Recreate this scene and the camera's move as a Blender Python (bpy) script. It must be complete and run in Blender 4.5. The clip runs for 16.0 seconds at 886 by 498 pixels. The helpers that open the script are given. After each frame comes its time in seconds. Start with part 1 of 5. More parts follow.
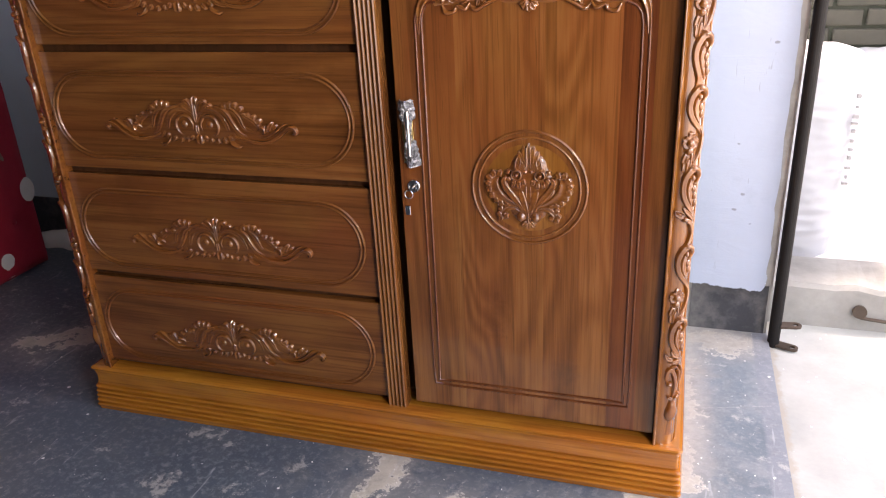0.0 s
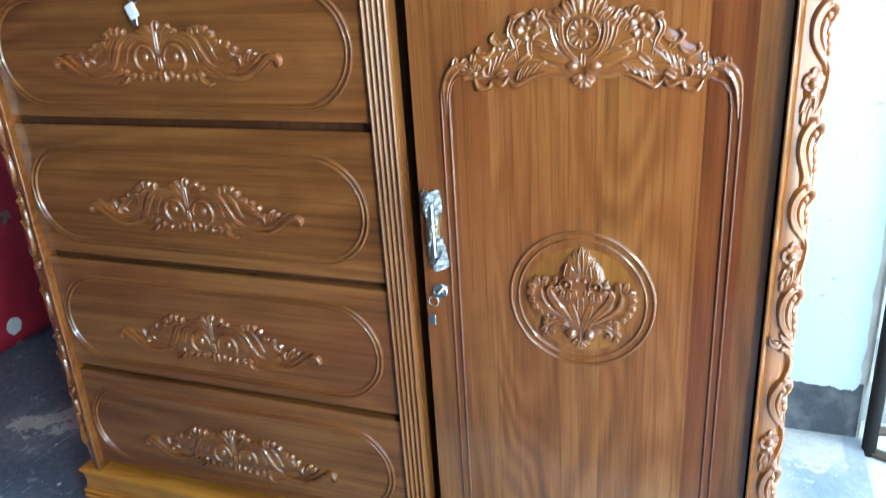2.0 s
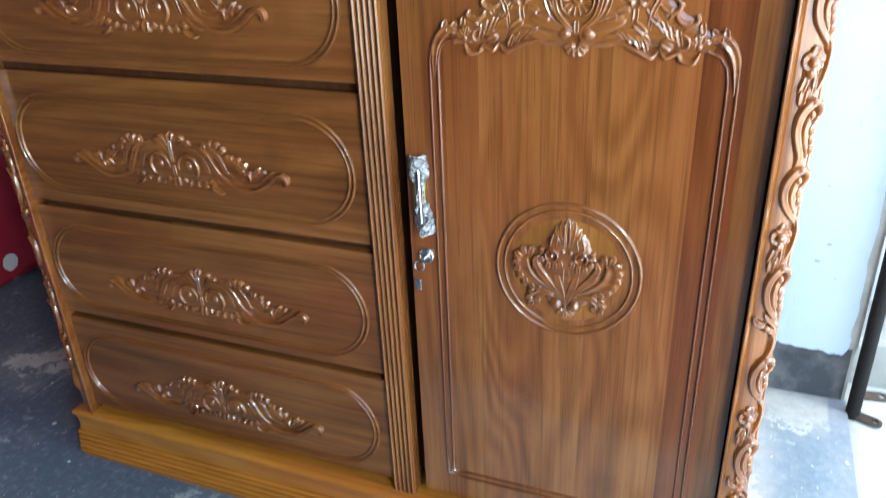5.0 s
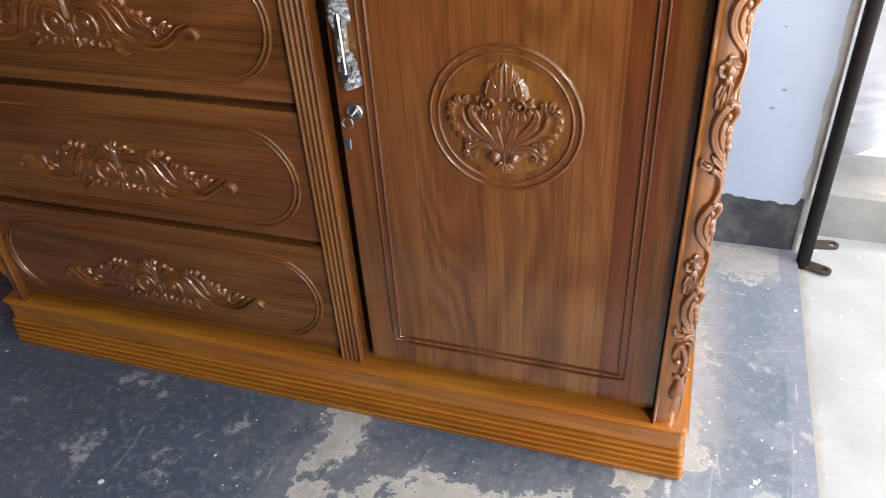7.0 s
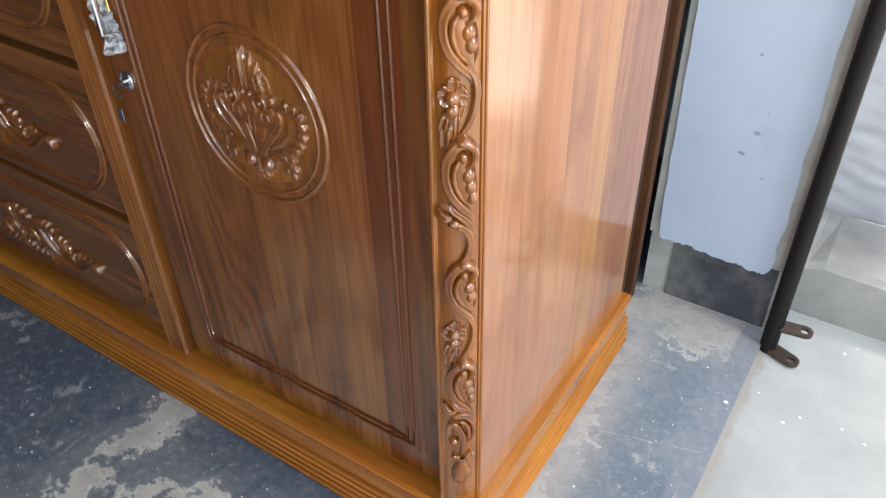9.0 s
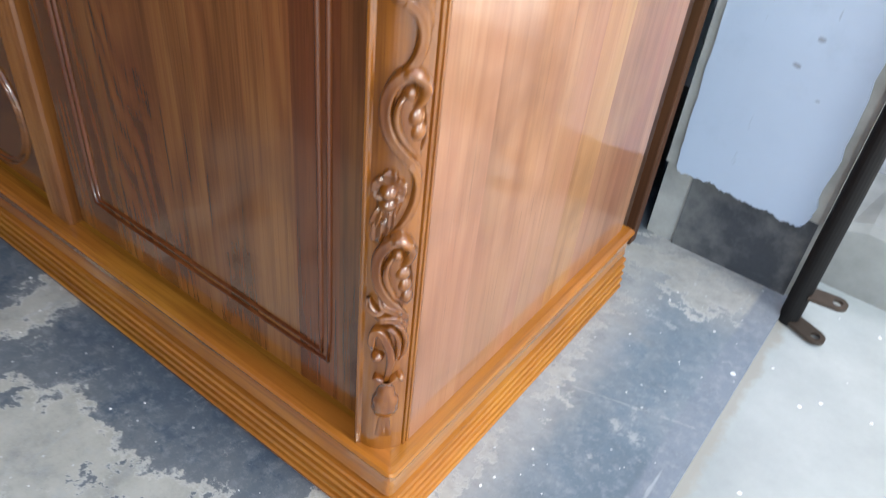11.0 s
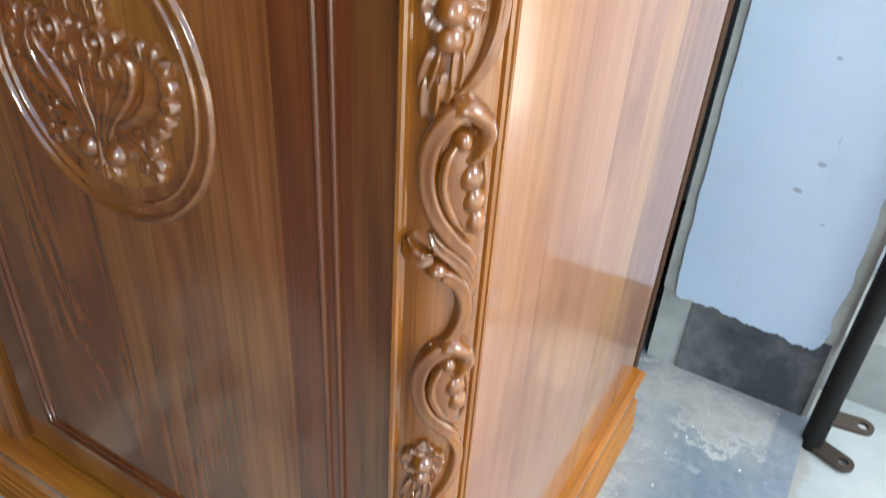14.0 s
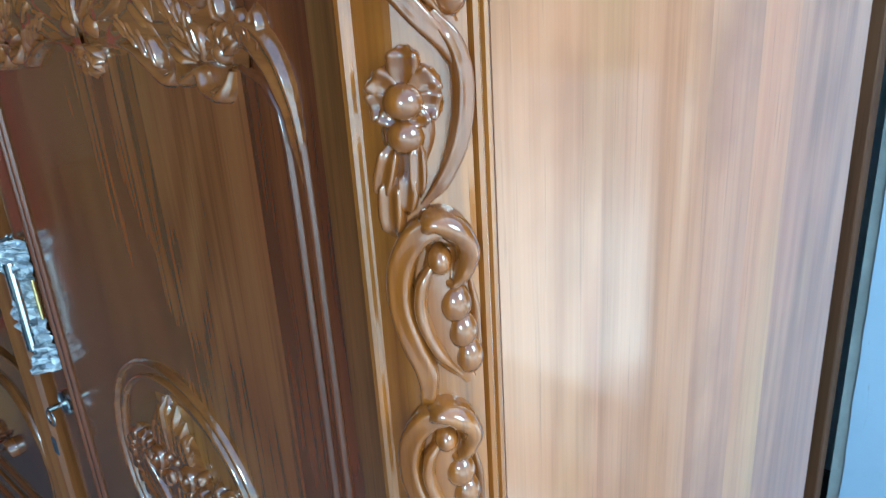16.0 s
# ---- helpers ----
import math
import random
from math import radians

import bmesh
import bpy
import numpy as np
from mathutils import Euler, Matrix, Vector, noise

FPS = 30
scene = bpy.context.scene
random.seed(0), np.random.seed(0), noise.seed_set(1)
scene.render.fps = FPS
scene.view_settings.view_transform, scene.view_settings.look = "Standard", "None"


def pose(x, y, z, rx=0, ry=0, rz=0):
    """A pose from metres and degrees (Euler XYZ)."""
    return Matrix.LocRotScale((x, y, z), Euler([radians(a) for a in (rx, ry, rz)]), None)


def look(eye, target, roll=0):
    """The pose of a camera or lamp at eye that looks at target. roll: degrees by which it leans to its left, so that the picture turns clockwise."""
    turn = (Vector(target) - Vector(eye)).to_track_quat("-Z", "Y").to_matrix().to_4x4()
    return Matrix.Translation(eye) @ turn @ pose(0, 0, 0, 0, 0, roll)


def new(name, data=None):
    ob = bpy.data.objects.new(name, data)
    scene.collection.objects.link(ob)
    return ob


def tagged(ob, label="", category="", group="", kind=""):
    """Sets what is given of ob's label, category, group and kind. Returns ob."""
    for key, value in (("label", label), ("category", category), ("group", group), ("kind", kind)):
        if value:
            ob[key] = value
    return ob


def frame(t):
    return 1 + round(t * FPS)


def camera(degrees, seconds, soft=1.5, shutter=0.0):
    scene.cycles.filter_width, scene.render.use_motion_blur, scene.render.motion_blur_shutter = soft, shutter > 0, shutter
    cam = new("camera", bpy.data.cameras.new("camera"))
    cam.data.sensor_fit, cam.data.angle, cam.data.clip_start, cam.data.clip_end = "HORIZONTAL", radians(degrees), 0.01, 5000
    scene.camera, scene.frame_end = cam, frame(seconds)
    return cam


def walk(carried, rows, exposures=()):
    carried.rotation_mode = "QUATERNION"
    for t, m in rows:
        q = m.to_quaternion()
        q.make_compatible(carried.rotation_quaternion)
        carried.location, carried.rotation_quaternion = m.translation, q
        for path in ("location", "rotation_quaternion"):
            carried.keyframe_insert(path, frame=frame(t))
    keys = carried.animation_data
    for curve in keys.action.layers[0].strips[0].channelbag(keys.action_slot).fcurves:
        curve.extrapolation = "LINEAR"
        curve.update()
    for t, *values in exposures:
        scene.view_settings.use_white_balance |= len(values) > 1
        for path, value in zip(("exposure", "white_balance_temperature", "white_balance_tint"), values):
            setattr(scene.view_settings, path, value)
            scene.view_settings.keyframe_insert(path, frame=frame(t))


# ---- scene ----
cam = camera(60.3, 16.0, soft=1.1, shutter=0.4)
PATH = [
    (0, (-0.053, -1.281, 1.064), (-0.622, 0.469, 0.28), -2.8),
    (0.5, (-0.076, -1.274, 1.06), (-0.636, 0.468, 0.253), -1.9),
    (1, (-0.127, -1.191, 1.069), (-0.761, 0.535, 0.283), -2.4),
    (1.5, (-0.144, -1.057, 1.084), (-0.818, 0.642, 0.274), -3.6),
    (2, (-0.119, -0.998, 1.106), (-0.801, 0.734, 0.374), -3.6),
    (2.5, (-0.084, -0.963, 1.16), (-0.85, 0.788, 0.57), -5.5),
    (3, (-0.077, -0.966, 1.195), (-0.832, 0.808, 0.664), -4.1),
    (3.5, (-0.082, -0.965, 1.193), (-0.84, 0.802, 0.643), -3.3),
    (4, (-0.09, -0.964, 1.188), (-0.834, 0.78, 0.552), -3.5),
    (4.5, (-0.096, -0.964, 1.166), (-0.801, 0.746, 0.404), -2.5),
    (5, (-0.103, -0.955, 1.146), (-0.779, 0.701, 0.25), -2.4),
    (5.2, (-0.114, -0.946, 1.163), (-0.762, 0.67, 0.18), -3.6),
    (7.3, (-0.058, -0.873, 1.075), (-0.604, 0.656, -0.093), -3.6),
    (7.5, (0.007, -0.788, 1.081), (-0.619, 0.776, 0.003), -2.6),
    (8, (0.121, -0.645, 1.044), (-0.512, 0.85, -0.124), -1.5),
    (8.2, (0.188, -0.633, 1.041), (-0.595, 0.828, -0.078), -5.0),
    (10.3, (0.348, -0.345, 0.96), (-0.616, 0.724, -0.429), 2.2),
    (10.5, (0.36, -0.359, 0.949), (-0.61, 0.763, -0.393), 4.0),
    (11, (0.259, -0.382, 0.764), (-0.59, 0.926, -0.488), 6.7),
    (11.5, (0.173, -0.361, 0.667), (-0.404, 0.81, -0.849), 8.6),
    (12, (0.151, -0.317, 0.633), (-0.343, 0.864, -0.904), 9.7),
    (12.5, (0.136, -0.313, 0.655), (-0.393, 0.941, -0.811), 8.1),
    (13, (0.118, -0.3, 0.716), (-0.515, 1.084, -0.582), 7.0),
    (13.5, (0.116, -0.294, 0.763), (-0.595, 1.114, -0.467), 5.1),
    (14, (0.124, -0.292, 0.813), (-0.679, 1.161, -0.302), 3.9),
    (14.5, (0.13, -0.279, 0.863), (-0.788, 1.213, -0.101), 1.7),
    (15, (0.142, -0.248, 0.899), (-0.913, 1.203, 0.013), 0.5),
    (15.5, (0.158, -0.211, 0.955), (-1.035, 1.201, 0.192), -1.5),
    (16, (0.162, -0.2, 0.985), (-1.12, 1.148, 0.251), -3.7),
]
# the film's own exposure and white balance: seconds, stops, kelvin, tint
EXPOSURE = [
    (0.0, 3.42, 8500.0, 23.0), (0.5, 3.45, 8400.0, 24.0), (1.0, 3.71, 7850.0, 18.0), (1.5, 4.16, 6700.0, -3.0), (2.0, 4.20, 5850.0, -9.0),
    (2.5, 4.08, 6350.0, -4.0), (3.0, 3.78, 7600.0, 19.0), (3.5, 3.64, 7950.0, 25.0), (4.0, 3.73, 7800.0, 21.0), (4.5, 3.92, 7300.0, 9.0),
    (5.0, 3.94, 6450.0, -1.0), (7.5, 3.17, 8300.0, 15.0), (8.0, 3.04, 8200.0, 12.0), (8.2, 2.92, 8150.0, 12.0), (10.5, 3.00, 6900.0, 4.0),
    (11.0, 3.03, 7100.0, 6.0), (11.5, 2.95, 7700.0, 6.0), (12.0, 2.89, 8100.0, 10.0), (13.5, 3.04, 7150.0, 5.0), (14.0, 3.06, 7000.0, 0.0),
    (14.5, 2.99, 6350.0, -3.0), (15.0, 2.87, 5750.0, -12.0), (15.5, 2.84, 5450.0, -19.0), (16.0, 2.84, 4850.0, -19.0),
]
walk(cam, [(t, look(eye, target, roll)) for t, eye, target, roll in PATH], EXPOSURE)

# ---------------------------------------------------------------- daylight
world = bpy.data.worlds.new("sky")
scene.world = world
world.use_nodes = True
sky = world.node_tree.nodes.new("ShaderNodeTexSky")
sky.sky_type, sky.sun_disc = "NISHITA", False
sky.sun_elevation, sky.sun_rotation = radians(68), radians(-34)
sky.air_density, sky.dust_density, sky.ozone_density = 1.0, 3.0, 1.0
backdrop = world.node_tree.nodes["Background"]
backdrop.inputs["Strength"].default_value = 0.10
world.node_tree.links.new(sky.outputs["Color"], backdrop.inputs["Color"])
sun = new("sun", bpy.data.lights.new("sun", "SUN"))
sun.data.energy, sun.data.angle, sun.data.color = 1.3, radians(12), (1.0, 0.98, 0.96)
sun.matrix_basis = look((0, 0, 0), (0.22, -0.32, -1.0))

# added area lamps for fill and glints, in place of sky beyond the front
front_fill = new("fill_lamp_shop_front", bpy.data.lights.new("fill_lamp_shop_front", "AREA"))
front_fill.data.shape, front_fill.data.size, front_fill.data.size_y = "RECTANGLE", 0.36, 0.42
front_fill.data.energy, front_fill.data.color = 2.9, (0.95, 0.98, 1.0)
front_fill.matrix_basis = look((1.05, -1.60, 1.30), (-0.35, 0.0, 0.60))
veranda_fill = new("fill_lamp_veranda", bpy.data.lights.new("fill_lamp_veranda", "AREA"))
veranda_fill.data.shape, veranda_fill.data.size, veranda_fill.data.size_y = "RECTANGLE", 0.75, 0.75
veranda_fill.data.energy, veranda_fill.data.color = 5.2, (0.97, 0.99, 1.0)
veranda_fill.matrix_basis = look((1.70, 0.05, 1.75), (-0.03, 0.15, 0.60))


# ---------------------------------------------------------------- materials
class Mat:
    """A small writer of node materials."""

    def __init__(self, name):
        self.m = bpy.data.materials.new(name)
        self.m.use_nodes = True
        self.t = self.m.node_tree
        self.b = self.t.nodes["Principled BSDF"]

    def n(self, kind, out=0, props=None, **ins):
        node = self.t.nodes.new("ShaderNode" + kind)
        for k, v in (props or {}).items():
            if k == "operation":
                node.operation = v
            elif k == "blend_type":
                node.blend_type = v
            elif k == "data_type":
                node.data_type = v
            elif k == "feature":
                node.feature = v
        for k, v in ins.items():
            k = int(k[1:]) if k[0] == "i" and k[1:].isdigit() else k.replace("_", " ")
            self.put(node.inputs[k], v)
        return node.outputs[out]

    def put(self, socket, v):
        if isinstance(v, bpy.types.NodeSocket):
            self.t.links.new(v, socket)
        else:
            socket.default_value = v

    def math(self, op, a, b=0.0):
        return self.n("Math", props={"operation": op}, i0=a, i1=b)

    def coords(self, scale=(1, 1, 1), shift=None):
        v = self.n("TexCoord", 3)
        if shift is not None:
            v = self.n("VectorMath", props={"operation": "ADD"}, i0=v, i1=shift)
        return self.n("Mapping", Vector=v, Scale=scale)

    def noise(self, vec, scale=1.0, detail=4.0, rough=0.55, dist=0.0):
        return self.n("TexNoise", 0, Vector=vec, Scale=scale, Detail=detail, Roughness=rough, Distortion=dist)

    def ramp(self, fac, *stops):
        node = self.t.nodes.new("ShaderNodeValToRGB")
        self.put(node.inputs[0], fac)
        e = node.color_ramp.elements
        while len(e) < len(stops):
            e.new(0.5)
        for el, (p, c) in zip(e, stops):
            el.position = p
            el.color = (*c, 1) if len(c) == 3 else c
        return node.outputs[0]

    def mix(self, fac, a, b, kind="MIX"):
        node = self.t.nodes.new("ShaderNodeMix")
        node.data_type, node.blend_type = "RGBA", kind
        self.put(node.inputs[0], fac)
        for s, v in ((node.inputs[6], a), (node.inputs[7], b)):
            self.put(s, (*v, 1) if isinstance(v, tuple) and len(v) == 3 else v)
        return node.outputs[2]

    def step(self, v, lo, hi):
        return self.n("MapRange", 0, Value=v, i1=lo, i2=hi, i3=0.0, i4=1.0)

    def bump(self, height, strength=0.2, distance=0.002, normal=None):
        ins = {"Strength": strength, "Distance": distance, "Height": height}
        if normal is not None:
            ins["Normal"] = normal
        return self.n("Bump", **ins)

    def done(self, colour=None, rough=None, metal=None, normal=None, **more):
        for k, v in (("Base Color", colour), ("Roughness", rough), ("Metallic", metal), ("Normal", normal)):
            if v is not None:
                self.put(self.b.inputs[k], (*v, 1) if isinstance(v, tuple) and len(v) == 3 else v)
        for k, v in more.items():
            self.put(self.b.inputs[k.replace("_", " ")], v)
        return self.m


def wood(name, grain, dark, mid, light, rough=0.24, spread=0.35, coat=0.9, coat_ior=1.5, coat_rough=0.10, stains=(), spec=0.22, wavy=0.22, tooled=0.0, figure=0.0, lined=0.40):
    """Varnished hardwood whose fibres run along the axis 'grain'."""
    m = Mat(name)
    rnd = m.n("ObjectInfo", 5)
    shift = m.n("CombineXYZ", X=m.math("MULTIPLY", rnd, 7.3), Y=m.math("MULTIPLY", rnd, 3.1), Z=m.math("MULTIPLY", rnd, 5.7))

    def stretched(across, along):
        return m.coords(tuple(along if a == grain else across for a in "xyz"), shift)

    rings = m.noise(stretched(4.2, 0.55 + figure), 1.0, 2.0, 0.5, 0.25)
    rings = m.math("MULTIPLY_ADD", m.math("SINE", m.math("MULTIPLY", rings, 95.0)), 0.5)
    m.t.nodes[-1].inputs[2].default_value = 0.5
    streak = m.noise(stretched(64.0, 1.3), 1.0, 5.0, 0.62)
    fibre = m.noise(stretched(330.0, 9.0), 1.0, 3.0, 0.6)
    broad = m.noise(stretched(9.0, 0.7), 1.0, 2.0)
    blot = m.noise(m.coords((5, 5, 5), shift), 1.0, 4.0, 0.6)
    v = m.math("ADD", m.math("MULTIPLY", rings, 0.11 + 0.05 * figure), m.math("MULTIPLY", streak, 0.40))
    v = m.math("ADD", v, m.math("MULTIPLY", broad, 0.50))
    v = m.math("ADD", v, m.math("MULTIPLY", fibre, 0.26))
    v = m.math("ADD", v, m.math("MULTIPLY", m.math("SUBTRACT", rnd, 0.5), spread * 0.4))
    col = m.ramp(v, (0.42, dark), (0.66, mid), (0.94, light))
    col = m.mix(m.step(blot, 0.54, 0.80), col, tuple(0.62 * c for c in mid))
    hue = m.noise(stretched(6.0, 1.6), 1.0, 3.0, 0.6)
    col = m.mix(m.math("MULTIPLY", m.step(hue, 0.48, 0.70), 0.5), col, (mid[0] * 1.05, mid[1] * 0.80, mid[2] * 0.95))
    gold = m.noise(stretched(7.0, 2.2), 1.0, 4.0, 0.62)
    col = m.mix(m.math("MULTIPLY", m.step(gold, 0.50, 0.72), 0.55), col, (mid[0] * 1.22, mid[1] * 1.50, mid[2] * 1.40))
    # old stains and knots: middle and half size on the front
    if stains:
        here = m.coords()
        sep = m.t.nodes.new("ShaderNodeSeparateXYZ")
        m.put(sep.inputs[0], here)
        torn = m.math("MULTIPLY", m.math("SUBTRACT", m.noise(here, 46.0, 6.0, 0.7), 0.5), 3.2)
        for sx, sz, rx, rz in stains:
            du = m.math("DIVIDE", m.math("SUBTRACT", sep.outputs[0], sx), rx)
            dv = m.math("DIVIDE", m.math("SUBTRACT", sep.outputs[2], sz), rz)
            near = m.math("SUBTRACT", 1.0, m.math("ADD", m.math("MULTIPLY", du, du), m.math("MULTIPLY", dv, dv)))
            col = m.mix(m.math("MULTIPLY", m.step(m.math("ADD", near, torn), 0.1, 1.0), 0.26), col, tuple(0.40 * k for k in dark))
    lines = m.noise(stretched(150.0, 3.0), 1.0, 3.0, 0.6)
    col = m.mix(m.math("MULTIPLY", m.step(lines, 0.50, 0.68), lined), col, tuple(0.75 * c for c in dark))
    pore = m.step(fibre, 0.60, 0.72)
    col = m.mix(m.math("MULTIPLY", pore, 0.42), col, tuple(0.45 * c for c in dark))
    wave = m.noise(m.coords((14, 14, 14)), 1.0, 2.0)
    nor = m.bump(fibre, 0.02, 0.0004)
    nor = m.bump(wave, wavy, 0.002, nor)
    if tooled:
        # marks of the chisel under the varnish
        nor = m.bump(m.noise(m.coords((150, 150, 150)), 1.0, 3.0, 0.6, 0.6), tooled, 0.0012, nor)
    r = m.math("ADD", m.math("MULTIPLY", blot, 0.14), rough - 0.08)
    return m.done(col, r, None, nor, Coat_Weight=coat, Coat_Roughness=coat_rough, Coat_IOR=coat_ior, Specular_IOR_Level=spec)


TEAK = ((0.074, 0.0235, 0.0070), (0.188, 0.0655, 0.0175), (0.295, 0.120, 0.0360))
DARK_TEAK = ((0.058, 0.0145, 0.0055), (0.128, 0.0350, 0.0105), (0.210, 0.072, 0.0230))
HONEY = ((0.22, 0.074, 0.012), (0.425, 0.156, 0.022), (0.54, 0.235, 0.040))
PALE = ((0.20, 0.080, 0.036), (0.340, 0.150, 0.076), (0.44, 0.220, 0.120))
GOLD = ((0.21, 0.086, 0.032), (0.365, 0.166, 0.067), (0.46, 0.235, 0.105))
wood_x, wood_z = wood("teak_lengthwise", "x", *TEAK), wood("teak_upright", "z", *TEAK)
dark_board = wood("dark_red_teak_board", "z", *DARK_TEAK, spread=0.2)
wood_board = wood("teak_board", "z", *TEAK, spread=0.3, stains=((-0.365, 0.356, 0.032, 0.058), (-0.232, 0.247, 0.034, 0.034), (-0.17, 0.40, 0.015, 0.05)))
flame_board = wood("flamed_teak_board", "z", *TEAK, spread=0.2, figure=0.6, stains=((-0.365, 0.356, 0.032, 0.058), (-0.232, 0.247, 0.034, 0.034)))
side_wood = wood("teak_side_board", "z", *PALE, spread=0.28, rough=0.45, coat=1.0, coat_ior=1.42, coat_rough=0.10, spec=0.2, lined=0.20, wavy=0.08)
gold_side_wood = wood("golden_teak_side_board", "z", *GOLD, spread=0.3, rough=0.45, coat=1.0, coat_ior=1.42, coat_rough=0.10, spec=0.2, lined=0.20, wavy=0.08)
honey_x, honey_y = wood("honey_teak_lengthwise", "x", *HONEY), wood("honey_teak_crosswise", "y", *HONEY)
carved_wood = wood("carved_teak", "x", (0.090, 0.027, 0.0065), (0.208, 0.070, 0.0170), (0.310, 0.124, 0.0350), rough=0.15, coat=1.0, coat_ior=1.7, coat_rough=0.03, spec=0.3, wavy=0.10, tooled=0.10)
pillar_wood = wood("carved_teak_upright", "z", (0.118, 0.033, 0.0050), (0.250, 0.080, 0.0115), (0.35, 0.134, 0.0230), rough=0.16, coat=1.0, coat_ior=1.66, coat_rough=0.08, spec=0.2, wavy=0.08, tooled=0.05)
gold_field = wood("golden_medallion_ground", "z", (0.095, 0.031, 0.0068), (0.215, 0.078, 0.0160), (0.32, 0.138, 0.0320), spread=0.1)
# bare teak, its colour darkened to stand for the shade inside the carcass
shaded_inner_wood = wood("unlit_carcass_teak", "z", (0.036, 0.014, 0.006), (0.070, 0.027, 0.011), (0.11, 0.044, 0.018), rough=0.55, coat=0.0)


def cement_floor():
    """Worn blue-grey cement with pale worn-through patches and specks of paint."""
    m = Mat("worn_blue_grey_cement")
    pos = m.coords()
    big, mid, fine = m.noise(pos, 1.6, 6.0, 0.6), m.noise(pos, 7.0, 6.0, 0.65), m.noise(pos, 60.0, 5.0, 0.7)
    col = m.ramp(big, (0.30, (0.072, 0.102, 0.134)), (0.52, (0.138, 0.186, 0.228)), (0.80, (0.25, 0.300, 0.34)))
    col = m.mix(m.step(mid, 0.46, 0.74), col, (0.25, 0.28, 0.31))
    sep = m.t.nodes.new("ShaderNodeSeparateXYZ")
    m.put(sep.inputs[0], pos)
    x, y = sep.outputs[0], sep.outputs[1]
    wob = m.math("MULTIPLY", m.math("SUBTRACT", m.noise(pos, 7.0, 8.0, 0.66), 0.5), 0.26)
    chips = m.math("MULTIPLY", m.math("SUBTRACT", m.noise(pos, 34.0, 6.0, 0.7), 0.5), 0.11)
    wob = m.math("ADD", wob, chips)
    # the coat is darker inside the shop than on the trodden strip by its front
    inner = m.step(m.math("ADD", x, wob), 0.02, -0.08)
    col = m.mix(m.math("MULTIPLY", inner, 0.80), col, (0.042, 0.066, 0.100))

    def off_line(ax, ay, bx, by):
        """Distance on the floor from the line between two points."""
        dx, dy = bx - ax, by - ay
        ll = dx * dx + dy * dy
        px, py = m.math("SUBTRACT", x, ax), m.math("SUBTRACT", y, ay)
        k = m.math("ADD", m.math("MULTIPLY", px, dx / ll), m.math("MULTIPLY", py, dy / ll))
        k = m.math("MINIMUM", m.math("MAXIMUM", k, 0.0), 1.0)
        ex, ey = m.math("SUBTRACT", px, m.math("MULTIPLY", k, dx)), m.math("SUBTRACT", py, m.math("MULTIPLY", k, dy))
        return m.math("SQRT", m.math("ADD", m.math("MULTIPLY", ex, ex), m.math("MULTIPLY", ey, ey)))

    worn = None
    # worn patches: ends of a line on the floor and its half width
    for ax, ay, bx, by, r in ((0.012, 0.02, 0.014, 0.68, 0.010), (-0.46, -0.215, -0.20, -0.205, 0.080), (-0.60, -0.02, -0.60, -0.42, 0.035),
                              (-0.055, -0.02, -0.076, -0.19, 0.028), (-1.78, 0.20, -1.62, 0.34, 0.05), (0.15, 0.63, -0.02, 0.63, 0.050),
                              (-0.70, -0.42, -0.12, -0.30, 0.080)):
        one = m.math("SUBTRACT", r, m.math("ADD", off_line(ax, ay, bx, by), wob))
        worn = one if worn is None else m.math("MAXIMUM", worn, one)
    # islands where the blue coat still holds, and the pale broken rim round them
    island = m.math("MAXIMUM", m.math("SUBTRACT", m.noise(pos, 13.0, 7.0, 0.66), 0.535), 0.0)
    worn = m.math("SUBTRACT", worn, m.math("MULTIPLY", island, 0.9))
    edge = m.step(worn, -0.003, 0.006)
    rim_line = m.math("MULTIPLY", m.step(m.math("ABSOLUTE", m.math("SUBTRACT", worn, 0.004)), 0.008, 0.002), 0.5)
    bare = m.ramp(m.noise(pos, 17.0, 7.0, 0.72), (0.30, (0.24, 0.25, 0.25)), (0.47, (0.43, 0.42, 0.37)), (0.74, (0.58, 0.56, 0.51)))
    col = m.mix(m.math("MULTIPLY", edge, 0.88), col, bare)
    col = m.mix(rim_line, col, (0.66, 0.66, 0.64))
    # dust that fades out round the worn places
    col = m.mix(m.math("MULTIPLY", m.step(worn, -0.10, 0.02), 0.30), col, (0.42, 0.41, 0.38))
    # dust swept against the pillar and along the plinth
    near = m.math("MAXIMUM", m.step(m.math("ADD", y, m.math("MULTIPLY", wob, 0.5)), 0.53, 0.63), m.math("MULTIPLY", m.step(m.math("ADD", x, m.math("MULTIPLY", wob, 0.30)), 0.075, 0.020), m.step(y, -0.02, 0.10)))
    dust = m.ramp(m.noise(pos, 26.0, 6.0, 0.7), (0.30, (0.27, 0.26, 0.25)), (0.70, (0.46, 0.45, 0.42)))
    col = m.mix(m.math("MULTIPLY", m.math("MULTIPLY", near, m.step(x, -0.05, 0.0)), 0.72), col, dust)
    # smooth painted border along the front, and one long crack
    border = m.math("MULTIPLY", m.step(m.math("ADD", x, m.math("MULTIPLY", wob, 0.06)), 0.172, 0.180), 0.75)
    col = m.mix(border, col, (0.185, 0.215, 0.260))
    crack = m.math("ADD", off_line(0.044, 0.305, 0.201, 0.350), m.math("MULTIPLY", m.math("ABSOLUTE", chips), 0.16))
    col = m.mix(m.math("MULTIPLY", m.math("LESS_THAN", crack, 0.0018), 0.3), col, (0.50, 0.49, 0.46))
